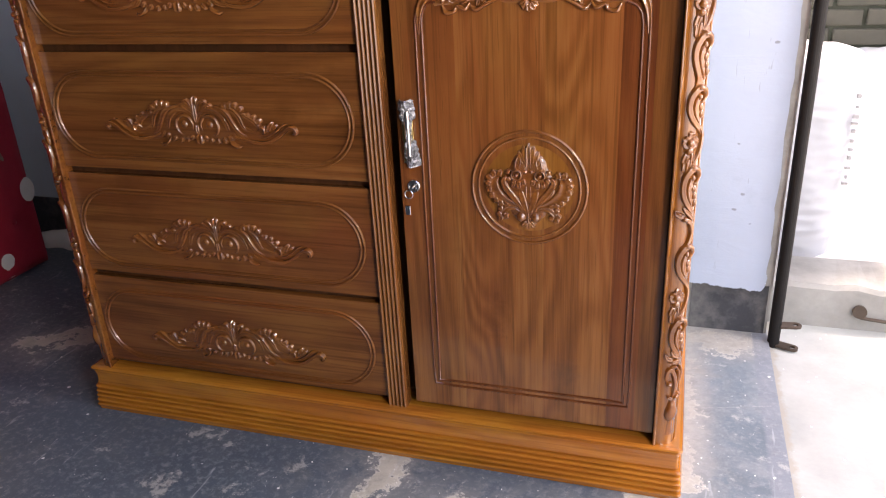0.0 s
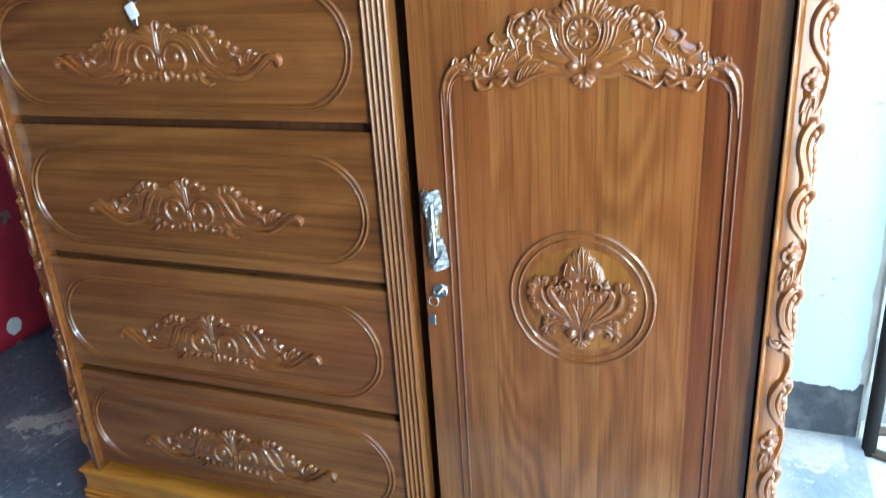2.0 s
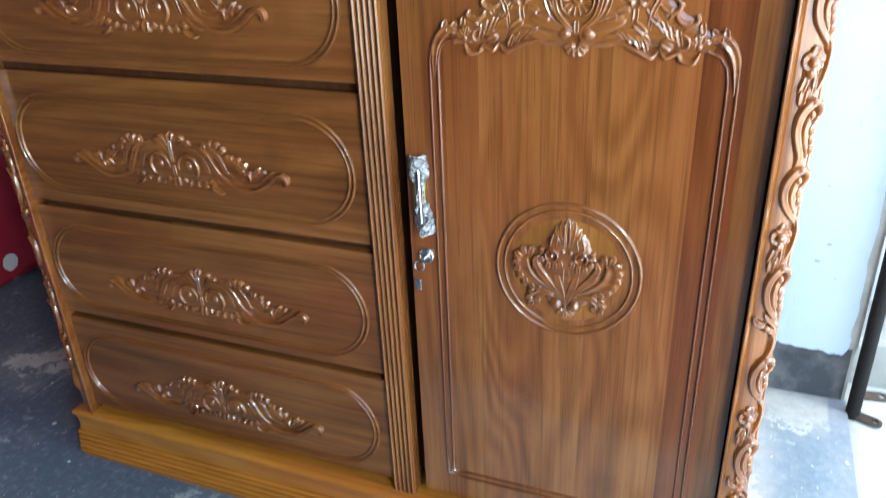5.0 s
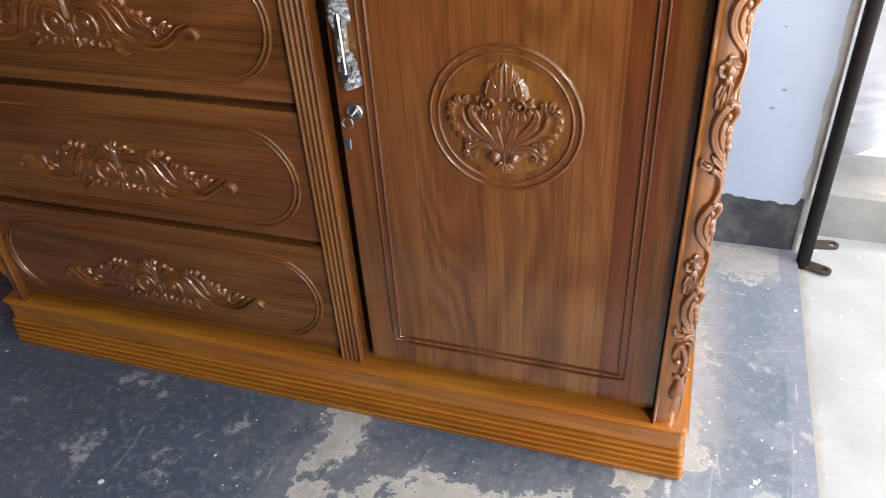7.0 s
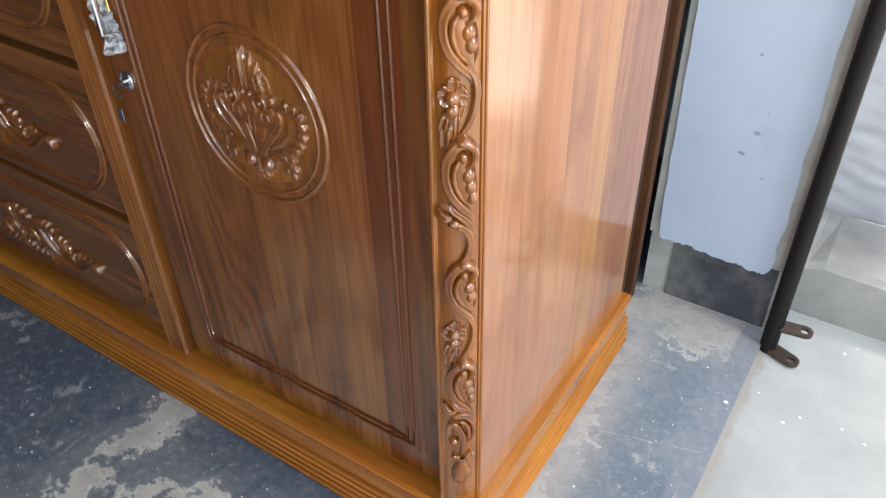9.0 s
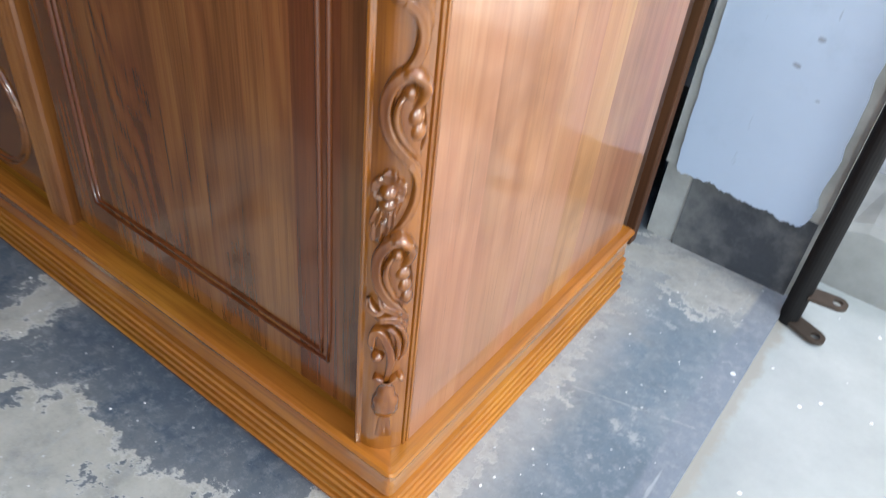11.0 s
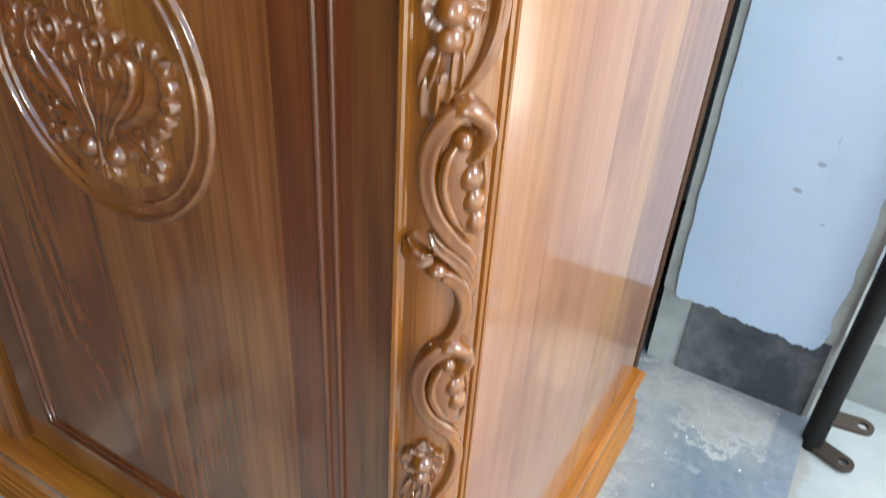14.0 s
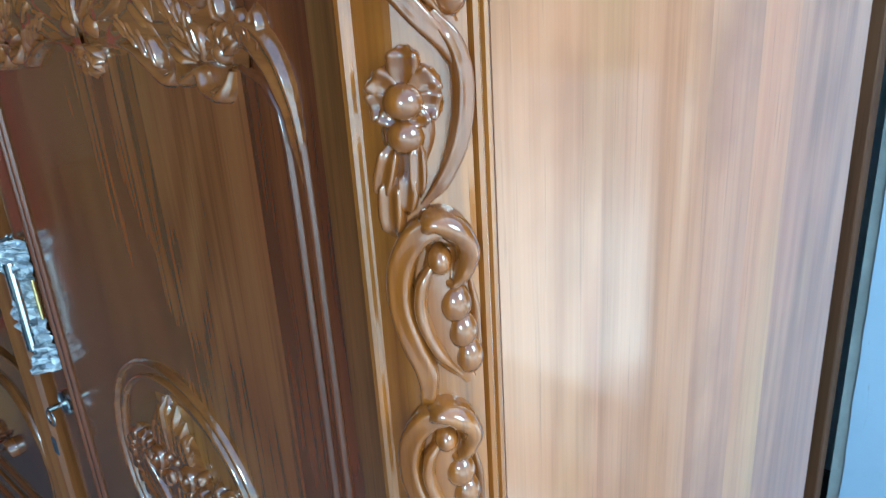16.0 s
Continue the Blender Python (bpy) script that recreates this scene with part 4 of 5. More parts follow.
        leaf(bm, on, 0.104, 0.010, -34, 0.024, 0.011, 0.0085, 30, 0.3)
        stroke(bm, on, [(0.118, 0.004), (0.126, 0.008), (0.134, 0.003), (0.133, -0.006), (0.126, -0.008)], (0.004, 0.006, 0.007, 0.006, 0.004), (0.005, 0.008, 0.009, 0.008, 0.005), 16, 8)
        for k in range(5):
            a = radians(30 + 38 * k)
            leaf(bm, on, 0.146, -0.004, 30 + 38 * k, 0.0155, 0.0090, 0.0085, 0, 0.2, 7)
        dome(bm, on, 0.146, -0.004, 0.0065, 0.0090, n=12)
        # corner leaf that meets the moulding
        stroke(bm, on, [(0.154, -0.002), (0.166, 0.006), (0.178, 0.000), (0.187, -0.014), (0.191, -0.034), (0.192, -0.060)], (0.006, 0.012, 0.015, 0.013, 0.009, 0.004), (0.006, 0.009, 0.010, 0.009, 0.006, 0.003), 22, 6, 0.3)
        leaf(bm, on, 0.172, -0.004, 62, 0.022, 0.010, 0.009, 50)
        leaf(bm, on, 0.166, 0.000, 100, 0.018, 0.009, 0.008, 30)
    # rosette
    ring(bm, flat, 0, 0.046, 0.0205, 0.0045, 0.0085, 36)
    for k in range(14):
        a = 2 * math.pi * k / 14
        stroke(bm, flat, [(0.008 * math.cos(a), 0.046 + 0.008 * math.sin(a)), (0.0175 * math.cos(a), 0.046 + 0.0175 * math.sin(a))], (0.003, 0.0078), (0.0055, 0.0080), 5, 6)
    dome(bm, flat, 0, 0.046, 0.0085, 0.0095, n=16, rows=5, dimple=0.35)
    leaf(bm, flat, 0, 0.066, 90, 0.044, 0.013, 0.011, 0, 0.45)
    dome(bm, flat, 0, 0.100, 0.0055, 0.010, 0.007, n=10)
    leaf(bm, flat, 0, 0.004, 90, 0.020, 0.009, 0.010, 0, 0.2)
    for a in (-90, -52, -128, -20, -160):
        leaf(bm, flat, 0, -0.008, a, 0.017, 0.011, 0.009, 0, 0.3)
    return bm


part("crest", crest(), carved_wood, door, "carved crest of scrolls, blossoms and a rosette", at=(-0.302, 0, 0.950), smooth=True)


def bouquet():
    """Bouquet with two blossoms under a palmette, in a double ring; origin at the ring's middle."""
    bm = bmesh.new()
    ring(bm, flat, 0, 0, 0.1035, 0.0062, 0.0046, 80, 0.1045)
    ring(bm, flat, 0, 0, 0.0922, 0.0052, 0.0042, 80, 0.0935)
    # low ground that joins the bouquet
    stroke(bm, flat, [(0, -0.068), (0, -0.044), (0, -0.012), (0, 0.020), (0, 0.048), (0, 0.078)], (0.030, 0.070, 0.104, 0.088, 0.066, 0.014), (0.004, 0.0062, 0.0066, 0.0070, 0.0066, 0.003), 30, 16)
    dome(bm, flat, 0, 0.050, 0.024, 0.0062, 0.026, n=28, rows=5)
    for on in (flat, mirrored(flat)):
        # ribs of the palmette
        for a, l, b in ((82, 0.050, -2), (70, 0.043, -6), (58, 0.038, -8), (46, 0.034, -10), (32, 0.030, -12)):
            leaf(bm, on, 0.002, 0.030, a, l, 0.0125, 0.0085, b, 0.15)
        # hooded blossom with a ringed eye
        leaf(bm, on, 0.021, 0.034, 98, 0.028, 0.0125, 0.0115, 6, 0.45)
        ring(bm, on, 0.0210, 0.0265, 0.0088, 0.0042, 0.012, 24)
        dome(bm, on, 0.0210, 0.0265, 0.0056, 0.0135, n=14, rows=5)
        dome(bm, on, 0.0055, 0.0330, 0.0055, 0.0105, 0.0050, n=12, rows=4)
        for u, v, a, l in ((0.010, 0.020, -104, 0.014), (0.017, 0.016, -92, 0.017), (0.025, 0.016, -78, 0.015), (0.031, 0.022, -44, 0.013), (0.032, 0.031, 8, 0.009)):
            leaf(bm, on, u, v, a, l, 0.0098, 0.0110, 6, 0.12, 7)
        # strands out of the stem
        stroke(bm, on, [(0.001, -0.060), (0.004, -0.040), (0.011, -0.018), (0.017, 0.006)], (0.006, 0.012, 0.016, 0.009), (0.006, 0.0085, 0.0090, 0.006), 18, 10, 0.10)
        stroke(bm, on, [(0.003, -0.056), (0.013, -0.034), (0.027, -0.016), (0.038, -0.002), (0.045, 0.012), (0.042, 0.020), (0.036, 0.016)], (0.004, 0.010, 0.014, 0.014, 0.011, 0.008, 0.004), (0.006, 0.009, 0.010, 0.010, 0.011, 0.011, 0.006), 26, 8, 0.12)
        # side leaf with scalloped lobes round its outer edge
        stroke(bm, on, [(0.004, -0.048), (0.024, -0.034), (0.046, -0.022), (0.061, -0.006), (0.064, 0.012), (0.057, 0.022)], (0.005, 0.013, 0.020, 0.024, 0.022, 0.010), (0.006, 0.009, 0.0095, 0.0095, 0.009, 0.006), 24, 12, 0.3)
        for u, v, a in ((0.044, -0.026, -30), (0.053, -0.021, -22), (0.060, -0.013, -14), (0.065, -0.004, 0), (0.067, 0.006, 16), (0.066, 0.014, 38), (0.061, 0.020, 66), (0.054, 0.020, 96)):
            leaf(bm, on, u, v, a, 0.0145, 0.0125, 0.0088, 16, 0.12, 8)
        # low leaf
        stroke(bm, on, [(0.010, -0.044), (0.024, -0.037), (0.038, -0.038), (0.048, -0.047), (0.051, -0.058)], (0.004, 0.009, 0.012, 0.011, 0.005), (0.005, 0.009, 0.010, 0.009, 0.004), 18, 10, 0.25)
        for u, v, a in ((0.036, -0.033, 24), (0.045, -0.038, -8), (0.049, -0.046, -34), (0.049, -0.052, -64), (0.042, -0.048, -92)):
            leaf(bm, on, u, v, a, 0.0125, 0.0115, 0.0085, -16, 0.12, 8)
        dome(bm, on, 0.0130, -0.0535, 0.0108, 0.0125, n=18, rows=6)
        leaf(bm, on, 0.002, -0.060, -54, 0.017, 0.0090, 0.009, 10, 0.2)
    leaf(bm, flat, 0, 0.032, 90, 0.052, 0.0105, 0.0125, 0, 0.5)
    leaf(bm, flat, 0, -0.020, 90, 0.031, 0.0120, 0.0115, 0, 0.5)
    leaf(bm, flat, 0, -0.060, -90, 0.018, 0.0100, 0.0095, 0, 0.2)
    stroke(bm, flat, [(0, -0.064), (0, -0.022)], (0.006, 0.004), (0.009, 0.006), 6)
    return bm


medallion = part("medallion", bouquet(), carved_wood, door, "carved round medallion with a lotus bouquet", at=(-0.3025, 0, 0.6215), smooth=True)
field = bmesh.new()
dome(field, flat, 0, 0, 0.0915, 0.0019, n=64, rows=3)
part("field", field, gold_field, medallion, "golden varnished ground", at=(-0.3025, 0, 0.6215), smooth=True)

# wrapped handle and lock
hx, hz = -0.524, 0.7175
handle = part("handle", box(hx - 0.0115, hx + 0.0105, -0.0045, -0.0006, hz - 0.058, hz + 0.058, 0.0015), brass, door, "brass handle plate in crumpled clear film")
hb = bmesh.new()
tube(hb, (hx + 0.002, -0.004, hz + 0.036), (hx + 0.002, -0.016, hz + 0.036), 0.0062, 12)
tube(hb, (hx + 0.002, -0.015, hz + 0.042), (hx + 0.004, -0.016, hz - 0.040), 0.0050, 12, 0.0044)
tube(hb, (hx + 0.004, -0.016, hz - 0.038), (hx + 0.003, -0.004, hz - 0.046), 0.0048, 12)
WORLD[handle] = Matrix.Identity(4)
part("grip", hb, chrome, door, "chrome pull grip")
wb = bmesh.new()
rng = random.Random(11)
NU, NV = 16, 46
grid = []
for j in range(NV + 1):
    f = j / NV
    z = hz + 0.0615 - f * 0.123
    half = 0.0125 + 0.003 * math.sin(f * 9.0) + rng.uniform(-0.0012, 0.0012) - (0.004 if 0.3 < f < 0.62 else 0)
    lean = 0.0085 * (f - 0.35)
    row = []
    for i in range(NU + 1):
        s = -1 + 2 * i / NU
        deep = 0.021 * max(0.0, 1 - abs(s) ** 2.4) * (0.75 + 0.25 * math.sin(f * 14 + s * 3)) + rng.uniform(-0.0032, 0.0032)
        row.append(wb.verts.new((hx + 0.001 + lean + s * half + rng.uniform(-0.0012, 0.0012), -0.0012 - max(0.0, deep), z + rng.uniform(-0.0012, 0.0012))))
    grid.append(row)
for a, b in zip(grid, grid[1:]):
    for i in range(NU):
        wb.faces.new((a[i], a[i + 1], b[i + 1]))
        wb.faces.new((a[i], b[i + 1], b[i]))
part("wrapping", wb, film, door, "crumpled clear plastic film")
lock_with_key(door, -0.520, 0.615, False)

# ------------------------------------------------ rounded corner pilasters with vines
PR, PC = 0.036, (-0.0525, 0.0205)


def round_corner(u, v, n):
    """u along the rounded corner from its front edge, v up, n outwards."""
    a = radians(-93) + u / PR
    return Vector((PC[0] + (PR + n) * math.cos(a), PC[1] + (PR + n) * math.sin(a), v))


def round_corner_left(u, v, n):
    p = round_corner(u, v, n)
    return Vector((2 * XC - p.x, p.y, p.z))


FIELD = 0.0475          # width of the carved field between its two raised edges


def pilaster(onto, high):
    """A rounded post: a bead along the door, the carved field, a groove, and a double lip along the side."""
    bm = bmesh.new()
    sec = [(-0.0036, -0.034), (-0.0036, 0.0006), (-0.0030, 0.0022), (-0.0014, 0.0032), (0.0004, 0.0028), (0.0015, 0.0014), (0.0021, 0.0), (0.0028, -0.0009)]
    sec += [(0.0028 + (FIELD - 0.0028) * k / 16, -0.0009 + 0.0009 * math.sin(math.pi * k / 16)) for k in range(1, 16)]
    sec += [(FIELD, -0.0010), (FIELD + 0.0004, -0.0030), (FIELD + 0.0013, -0.0030), (FIELD + 0.0018, 0.0002), (FIELD + 0.0034, 0.0012), (FIELD + 0.0048, 0.0004), (FIELD + 0.0052, -0.0012), (FIELD + 0.0060, -0.0012), (FIELD + 0.0066, 0.0005), (FIELD + 0.0080, 0.0009),
            (FIELD + 0.0092, 0.0002), (FIELD + 0.0098, -0.0025), (FIELD + 0.0098, -0.022)]
    prof = [onto(u, 0, n) for u, n in sec]
    lo = [bm.verts.new((p.x, p.y, LEDGE)) for p in prof]
    hi = [bm.verts.new((p.x, p.y, high)) for p in prof]
    for i in range(len(prof)):
        j = (i + 1) % len(prof)
        bm.faces.new((lo[i], lo[j], hi[j], hi[i]))
    bm.faces.new(lo)
    bm.faces.new(hi)
    return bm


def vine(onto):
    """Vine that climbs the corner: a vase, hooked scrolls with berries, blossoms, a leaf knob and a crown."""
    bm = bmesh.new()
    on = onto

    def scroll(z, k=1.0, tail=True, berries=3, du=0.0):
        """A hooked scroll: z its head, k its length; the tail swings to the side edge or is left to another stem."""
        P = lambda u, v: (u + du, z + k * v)
        # raised ground inside the curve
        stroke(bm, on, [P(0.030, -0.010), P(0.028, -0.036), P(0.032, -0.058), P(0.039, -0.074)], (0.012, 0.020, 0.018, 0.006), (0.0035, 0.0045, 0.004, 0.002), 18, 10)
        body = [P(0.0300, 0.000), P(0.0225, -0.003), P(0.0158, -0.016), P(0.0140, -0.034), P(0.0175, -0.052)]
        body += [P(0.0262, -0.068), P(0.0370, -0.083), P(0.0425, -0.098)] if tail else [P(0.0215, -0.066), P(0.0215, -0.078), P(0.0180, -0.088)]
        stroke(bm, on, body, (0.010, 0.0115, 0.0105, 0.0095, 0.0095, 0.0090, 0.0075, 0.003), (0.0105, 0.0105, 0.0095, 0.0090, 0.0090, 0.0080, 0.006, 0.002), 44, 10, 0.10)
        # head, and the hook that curls under it
        stroke(bm, on, [P(0.0215, -0.007), P(0.0275, 0.0015), P(0.0345, -0.002), P(0.0390, -0.011), P(0.0380, -0.020), P(0.0335, -0.026), P(0.0300, -0.023)], (0.006, 0.0115, 0.0120, 0.0095, 0.0080, 0.0060, 0.003), (0.006, 0.0120, 0.0125, 0.0110, 0.009, 0.007, 0.003), 34, 10)
        dome(bm, on, 0.0290 + du, z - k * 0.0155, 0.0052, 0.0088, 0.0070, n=14, rows=5)
        stroke(bm, on, [P(0.0270, -0.016), P(0.0222, -0.026), P(0.0215, -0.040), P(0.0262, -0.056), P(0.0350, -0.070)], (0.004, 0.0065, 0.0070, 0.0065, 0.003), (0.006, 0.0085, 0.0085, 0.0075, 0.003), 26, 8)
        # thin rib beside the berries
        stroke(bm, on, [P(0.0405, -0.024), P(0.0425, -0.040), P(0.0425, -0.056), P(0.0410, -0.068)], (0.002, 0.0035, 0.0035, 0.002), (0.002, 0.0035, 0.0035, 0.0015), 14, 6)
        for i in range(berries):
            dome(bm, on, 0.0340 + du + 0.0022 * i, z - k * (0.036 + 0.0125 * i), 0.0070 - 0.0004 * i, 0.0078, 0.0090, n=16, rows=6)

    def blossom(z, du=0.0, k=1.0):
        P = lambda u, v: (u + du, z + k * v)
        # stem that arches over it and runs down behind
        stroke(bm, on, [P(0.0330, 0.029), P(0.0395, 0.020), P(0.0425, 0.009), P(0.0425, -0.004), P(0.0400, -0.017), P(0.0345, -0.030), P(0.0265, -0.040)], (0.005, 0.0065, 0.0070, 0.0070, 0.0070, 0.0060, 0.003), (0.006, 0.0080, 0.0085, 0.0080, 0.0075, 0.006, 0.003), 30, 8, 0.12)
        stroke(bm, on, [P(0.0225, 0.006), P(0.0225, -0.012), P(0.0215, -0.030)], (0.020, 0.022, 0.012), (0.003, 0.004, 0.003), 10, 8)
        # five cupped petals round a button
        for a, l in ((86, 0.0185), (36, 0.0150), (-14, 0.0140), (-62, 0.0125), (-118, 0.0125), (-166, 0.0135), (142, 0.0140)):
            c, s = math.cos(radians(a)), math.sin(radians(a))
            stroke(bm, on, [P(0.0222 + l * f * c, l * f * s) for f in (0.30, 0.58, 0.84, 1.0)], (0.0090, 0.0128, 0.0120, 0.0045), (0.0052, 0.0062, 0.0080, 0.0040), 14, 12, 0.30)
        dome(bm, on, *P(0.0222, -0.001), 0.0078, 0.0100, n=18, rows=7)
        # calyx, tongue and the leaves that hang from it
        dome(bm, on, *P(0.0218, -0.0135), 0.0078, 0.0082, 0.0075, n=14, rows=4)
        leaf(bm, on, *P(0.0262, -0.015), -92, 0.022 * k, 0.0065, 0.0090, 0, 0.3)
        leaf(bm, on, *P(0.0175, -0.016), -108, 0.023 * k, 0.0085, 0.0085, 8, 0.3)
        leaf(bm, on, *P(0.0165, -0.028), -98, 0.025 * k, 0.0100, 0.0090, 12, 0.35)
        leaf(bm, on, *P(0.0225, -0.026), -94, 0.018 * k, 0.0080, 0.0080, -6, 0.3)

    # vase on its foot
    stroke(bm, on, [(0.0268, 0.140), (0.0268, 0.156), (0.0268, 0.174)], (0.020, 0.015, 0.011), (0.0015, 0.0022, 0.003), 10, 10)
    stroke(bm, on, [(0.0268, 0.172), (0.0268, 0.178), (0.0268, 0.187), (0.0268, 0.197), (0.0268, 0.208), (0.0268, 0.219), (0.0268, 0.227)], (0.010, 0.022, 0.0275, 0.0265, 0.019, 0.012, 0.018), (0.003, 0.0080, 0.0105, 0.0112, 0.0095, 0.0070, 0.0085), 26, 14)
    leaf(bm, on, 0.0250, 0.2245, 158, 0.0120, 0.0070, 0.0095, -30, 0.15)
    leaf(bm, on, 0.0290, 0.2245, 26, 0.0120, 0.0075, 0.0095, 34, 0.15)
    dome(bm, on, 0.0382, 0.2310, 0.0042, 0.0100, 0.0052, n=12)
    # stem out of the vase, with the ball in its curl
    stroke(bm, on, [(0.0262, 0.225), (0.0285, 0.242), (0.0290, 0.258), (0.0255, 0.275), (0.0195, 0.288), (0.0145, 0.286), (0.0125, 0.272), (0.0135, 0.258)], (0.005, 0.007, 0.0080, 0.0085, 0.0090, 0.0085, 0.0075, 0.004), (0.005, 0.0075, 0.0085, 0.0085, 0.009, 0.0085, 0.007, 0.003), 36, 8, 0.10)
    dome(bm, on, 0.0178, 0.2570, 0.0062, 0.0100, 0.0060, n=14, rows=5)
    stroke(bm, on, [(0.0195, 0.2930), (0.0275, 0.2935), (0.0335, 0.282), (0.0350, 0.264), (0.0335, 0.248)], (0.004, 0.0065, 0.0070, 0.0060, 0.002), (0.005, 0.0085, 0.0085, 0.007, 0.002), 24, 8)
    stroke(bm, on, [(0.0260, 0.3000), (0.0345, 0.2960), (0.0400, 0.281), (0.0405, 0.264), (0.0370, 0.249)], (0.003, 0.0060, 0.0065, 0.0055, 0.002), (0.004, 0.008, 0.008, 0.006, 0.002), 24, 8)
    # tuft of curled leaves
    stroke(bm, on, [(0.0075, 0.3240), (0.0105, 0.3150), (0.0165, 0.3110), (0.0215, 0.3125)], (0.004, 0.008, 0.0085, 0.004), (0.006, 0.010, 0.0095, 0.005), 16, 8, 0.2)
    stroke(bm, on, [(0.0170, 0.3280), (0.0215, 0.3200), (0.0300, 0.3140), (0.0385, 0.3010)], (0.004, 0.008, 0.0085, 0.003), (0.006, 0.010, 0.009, 0.003), 20, 8, 0.2)
    stroke(bm, on, [(0.0130, 0.3040), (0.0200, 0.3060), (0.0290, 0.3060), (0.0370, 0.2970), (0.0415, 0.2850)], (0.004, 0.009, 0.0095, 0.0075, 0.003), (0.005, 0.011, 0.010, 0.007, 0.002), 24, 8, 0.15)
    scroll(0.3915)
    blossom(0.4365, -0.003)
    scroll(0.5335, 0.92, True, 2, 0.001)
    # long S from the scroll's back up to the leaf knob
    stroke(bm, on, [(0.0150, 0.5100), (0.0175, 0.5230), (0.0260, 0.5330), (0.0330, 0.5450), (0.0358, 0.5600), (0.0325, 0.5745), (0.0250, 0.5830), (0.0190, 0.5835)], (0.004, 0.008, 0.0085, 0.0085, 0.0085, 0.0090, 0.0090, 0.005), (0.005, 0.008, 0.0085, 0.008, 0.0085, 0.009, 0.010, 0.005), 40, 10, 0.10)
    dome(bm, on, 0.0205, 0.5855, 0.0068, 0.0105, 0.0060, n=14, rows=5)
    stroke(bm, on, [(0.0170, 0.6075), (0.0215, 0.5995), (0.0300, 0.5900), (0.0385, 0.5740), (0.0405, 0.5560)], (0.004, 0.0075, 0.0080, 0.0065, 0.002), (0.006, 0.009, 0.009, 0.007, 0.002), 26, 8, 0.15)
    stroke(bm, on, [(0.0050, 0.6020), (0.0085, 0.5950), (0.0140, 0.5920), (0.0190, 0.5925)], (0.004, 0.0105, 0.0115, 0.006), (0.006, 0.010, 0.0105, 0.007), 18, 8, 0.15)
    scroll(0.6735)
    blossom(0.7185, -0.002)
    scroll(0.8065, 0.86, True, 2)
    scroll(0.8890, 0.95, False, 3, 0.002)
    blossom(0.9360)
    scroll(1.0240, 0.86, True, 3, 0.002)
    # stem from the last scroll's back up to the crown
    stroke(bm, on, [(0.0175, 1.000), (0.0215, 1.016), (0.0290, 1.031), (0.0350, 1.045), (0.0345, 1.058), (0.0285, 1.066), (0.0200, 1.066)], (0.004, 0.0075, 0.008, 0.008, 0.008, 0.0075, 0.003), (0.005, 0.008, 0.008, 0.008, 0.008, 0.008, 0.003), 34, 8, 0.12)
    stroke(bm, on, [(0.0400, 1.030), (0.0415, 1.046), (0.0395, 1.060)], (0.003, 0.006, 0.003), (0.003, 0.007, 0.003), 14, 8)
    leaf(bm, on, 0.0300, 1.064, 162, 0.0180, 0.0075, 0.0085, 40, 0.2)
    for a, l, b in ((120, 0.017, 10), (96, 0.021, 0), (74, 0.022, 0), (50, 0.019, -10)):
        leaf(bm, on, 0.0330, 1.064, a, l, 0.0085, 0.0090, b, 0.3)
    return bm


for on, mat, high in ((round_corner, pillar_wood, 1.1155), (round_corner_left, carved_wood, 1.1345)):
    pil = part("corner_pilaster", pilaster(on, high), mat, cabinet, "rounded corner post carved with a flowering vine")
    part("vine", vine(on), mat, pil, "carved vine with blossoms and berries", smooth=True)


# ---------------------------------------------------------------- on the walls
def switchboard():
    x0, x1, z0, y = -1.005, -0.812, 1.198, BACK
    root = thing("switchboard", ((x0 + x1) / 2, y - 0.02, z0 + 0.12), "brown wooden switchboard with green and red push buttons", "switchboard")
    part("board", box(x0, x1, y - 0.028, y - 0.0005, z0, z0 + 0.25, 0.003), board_mat, root)
    part("starter_box", box(x0 + 0.042, x0 + 0.118, y - 0.075, y - 0.0285, z0 + 0.022, z0 + 0.19, 0.012, 3), switch_body, root, "aged ivory starter box")
    for dz, m, nm in ((0.076, green_mat, "start_button"), (0.042, red_mat, "stop_button")):
        part(nm, lathe(bmesh.new(), (x0 + 0.073, y - 0.0752, z0 + dz), [(0.014, 0.0), (0.014, 0.006), (0.011, 0.010), (0.003, 0.011)], 20, "y"), m, root)
    line = curve([(x0 + 0.178, 0.062), (x0 + 0.176, 0.035), (x0 + 0.186, 0.022), (x0 + 0.190, 0.008)], 12)
    bm = hose([(p.x, y - 0.031, z0 + p.y) for p in line], 0.0024)
    part("cable", bm, white_plastic, root, "short loose white cable")
    line = curve([(x0 + 0.118, 0.004), (x0 + 0.14, 0.009), (x0 + 0.168, 0.007), (x0 + 0.190, 0.006)], 10)
    bm = hose([(p.x, y - 0.031, z0 + p.y) for p in line], 0.0035)
    part("cable", bm, white_plastic, root, "short loose white cable")


switchboard()


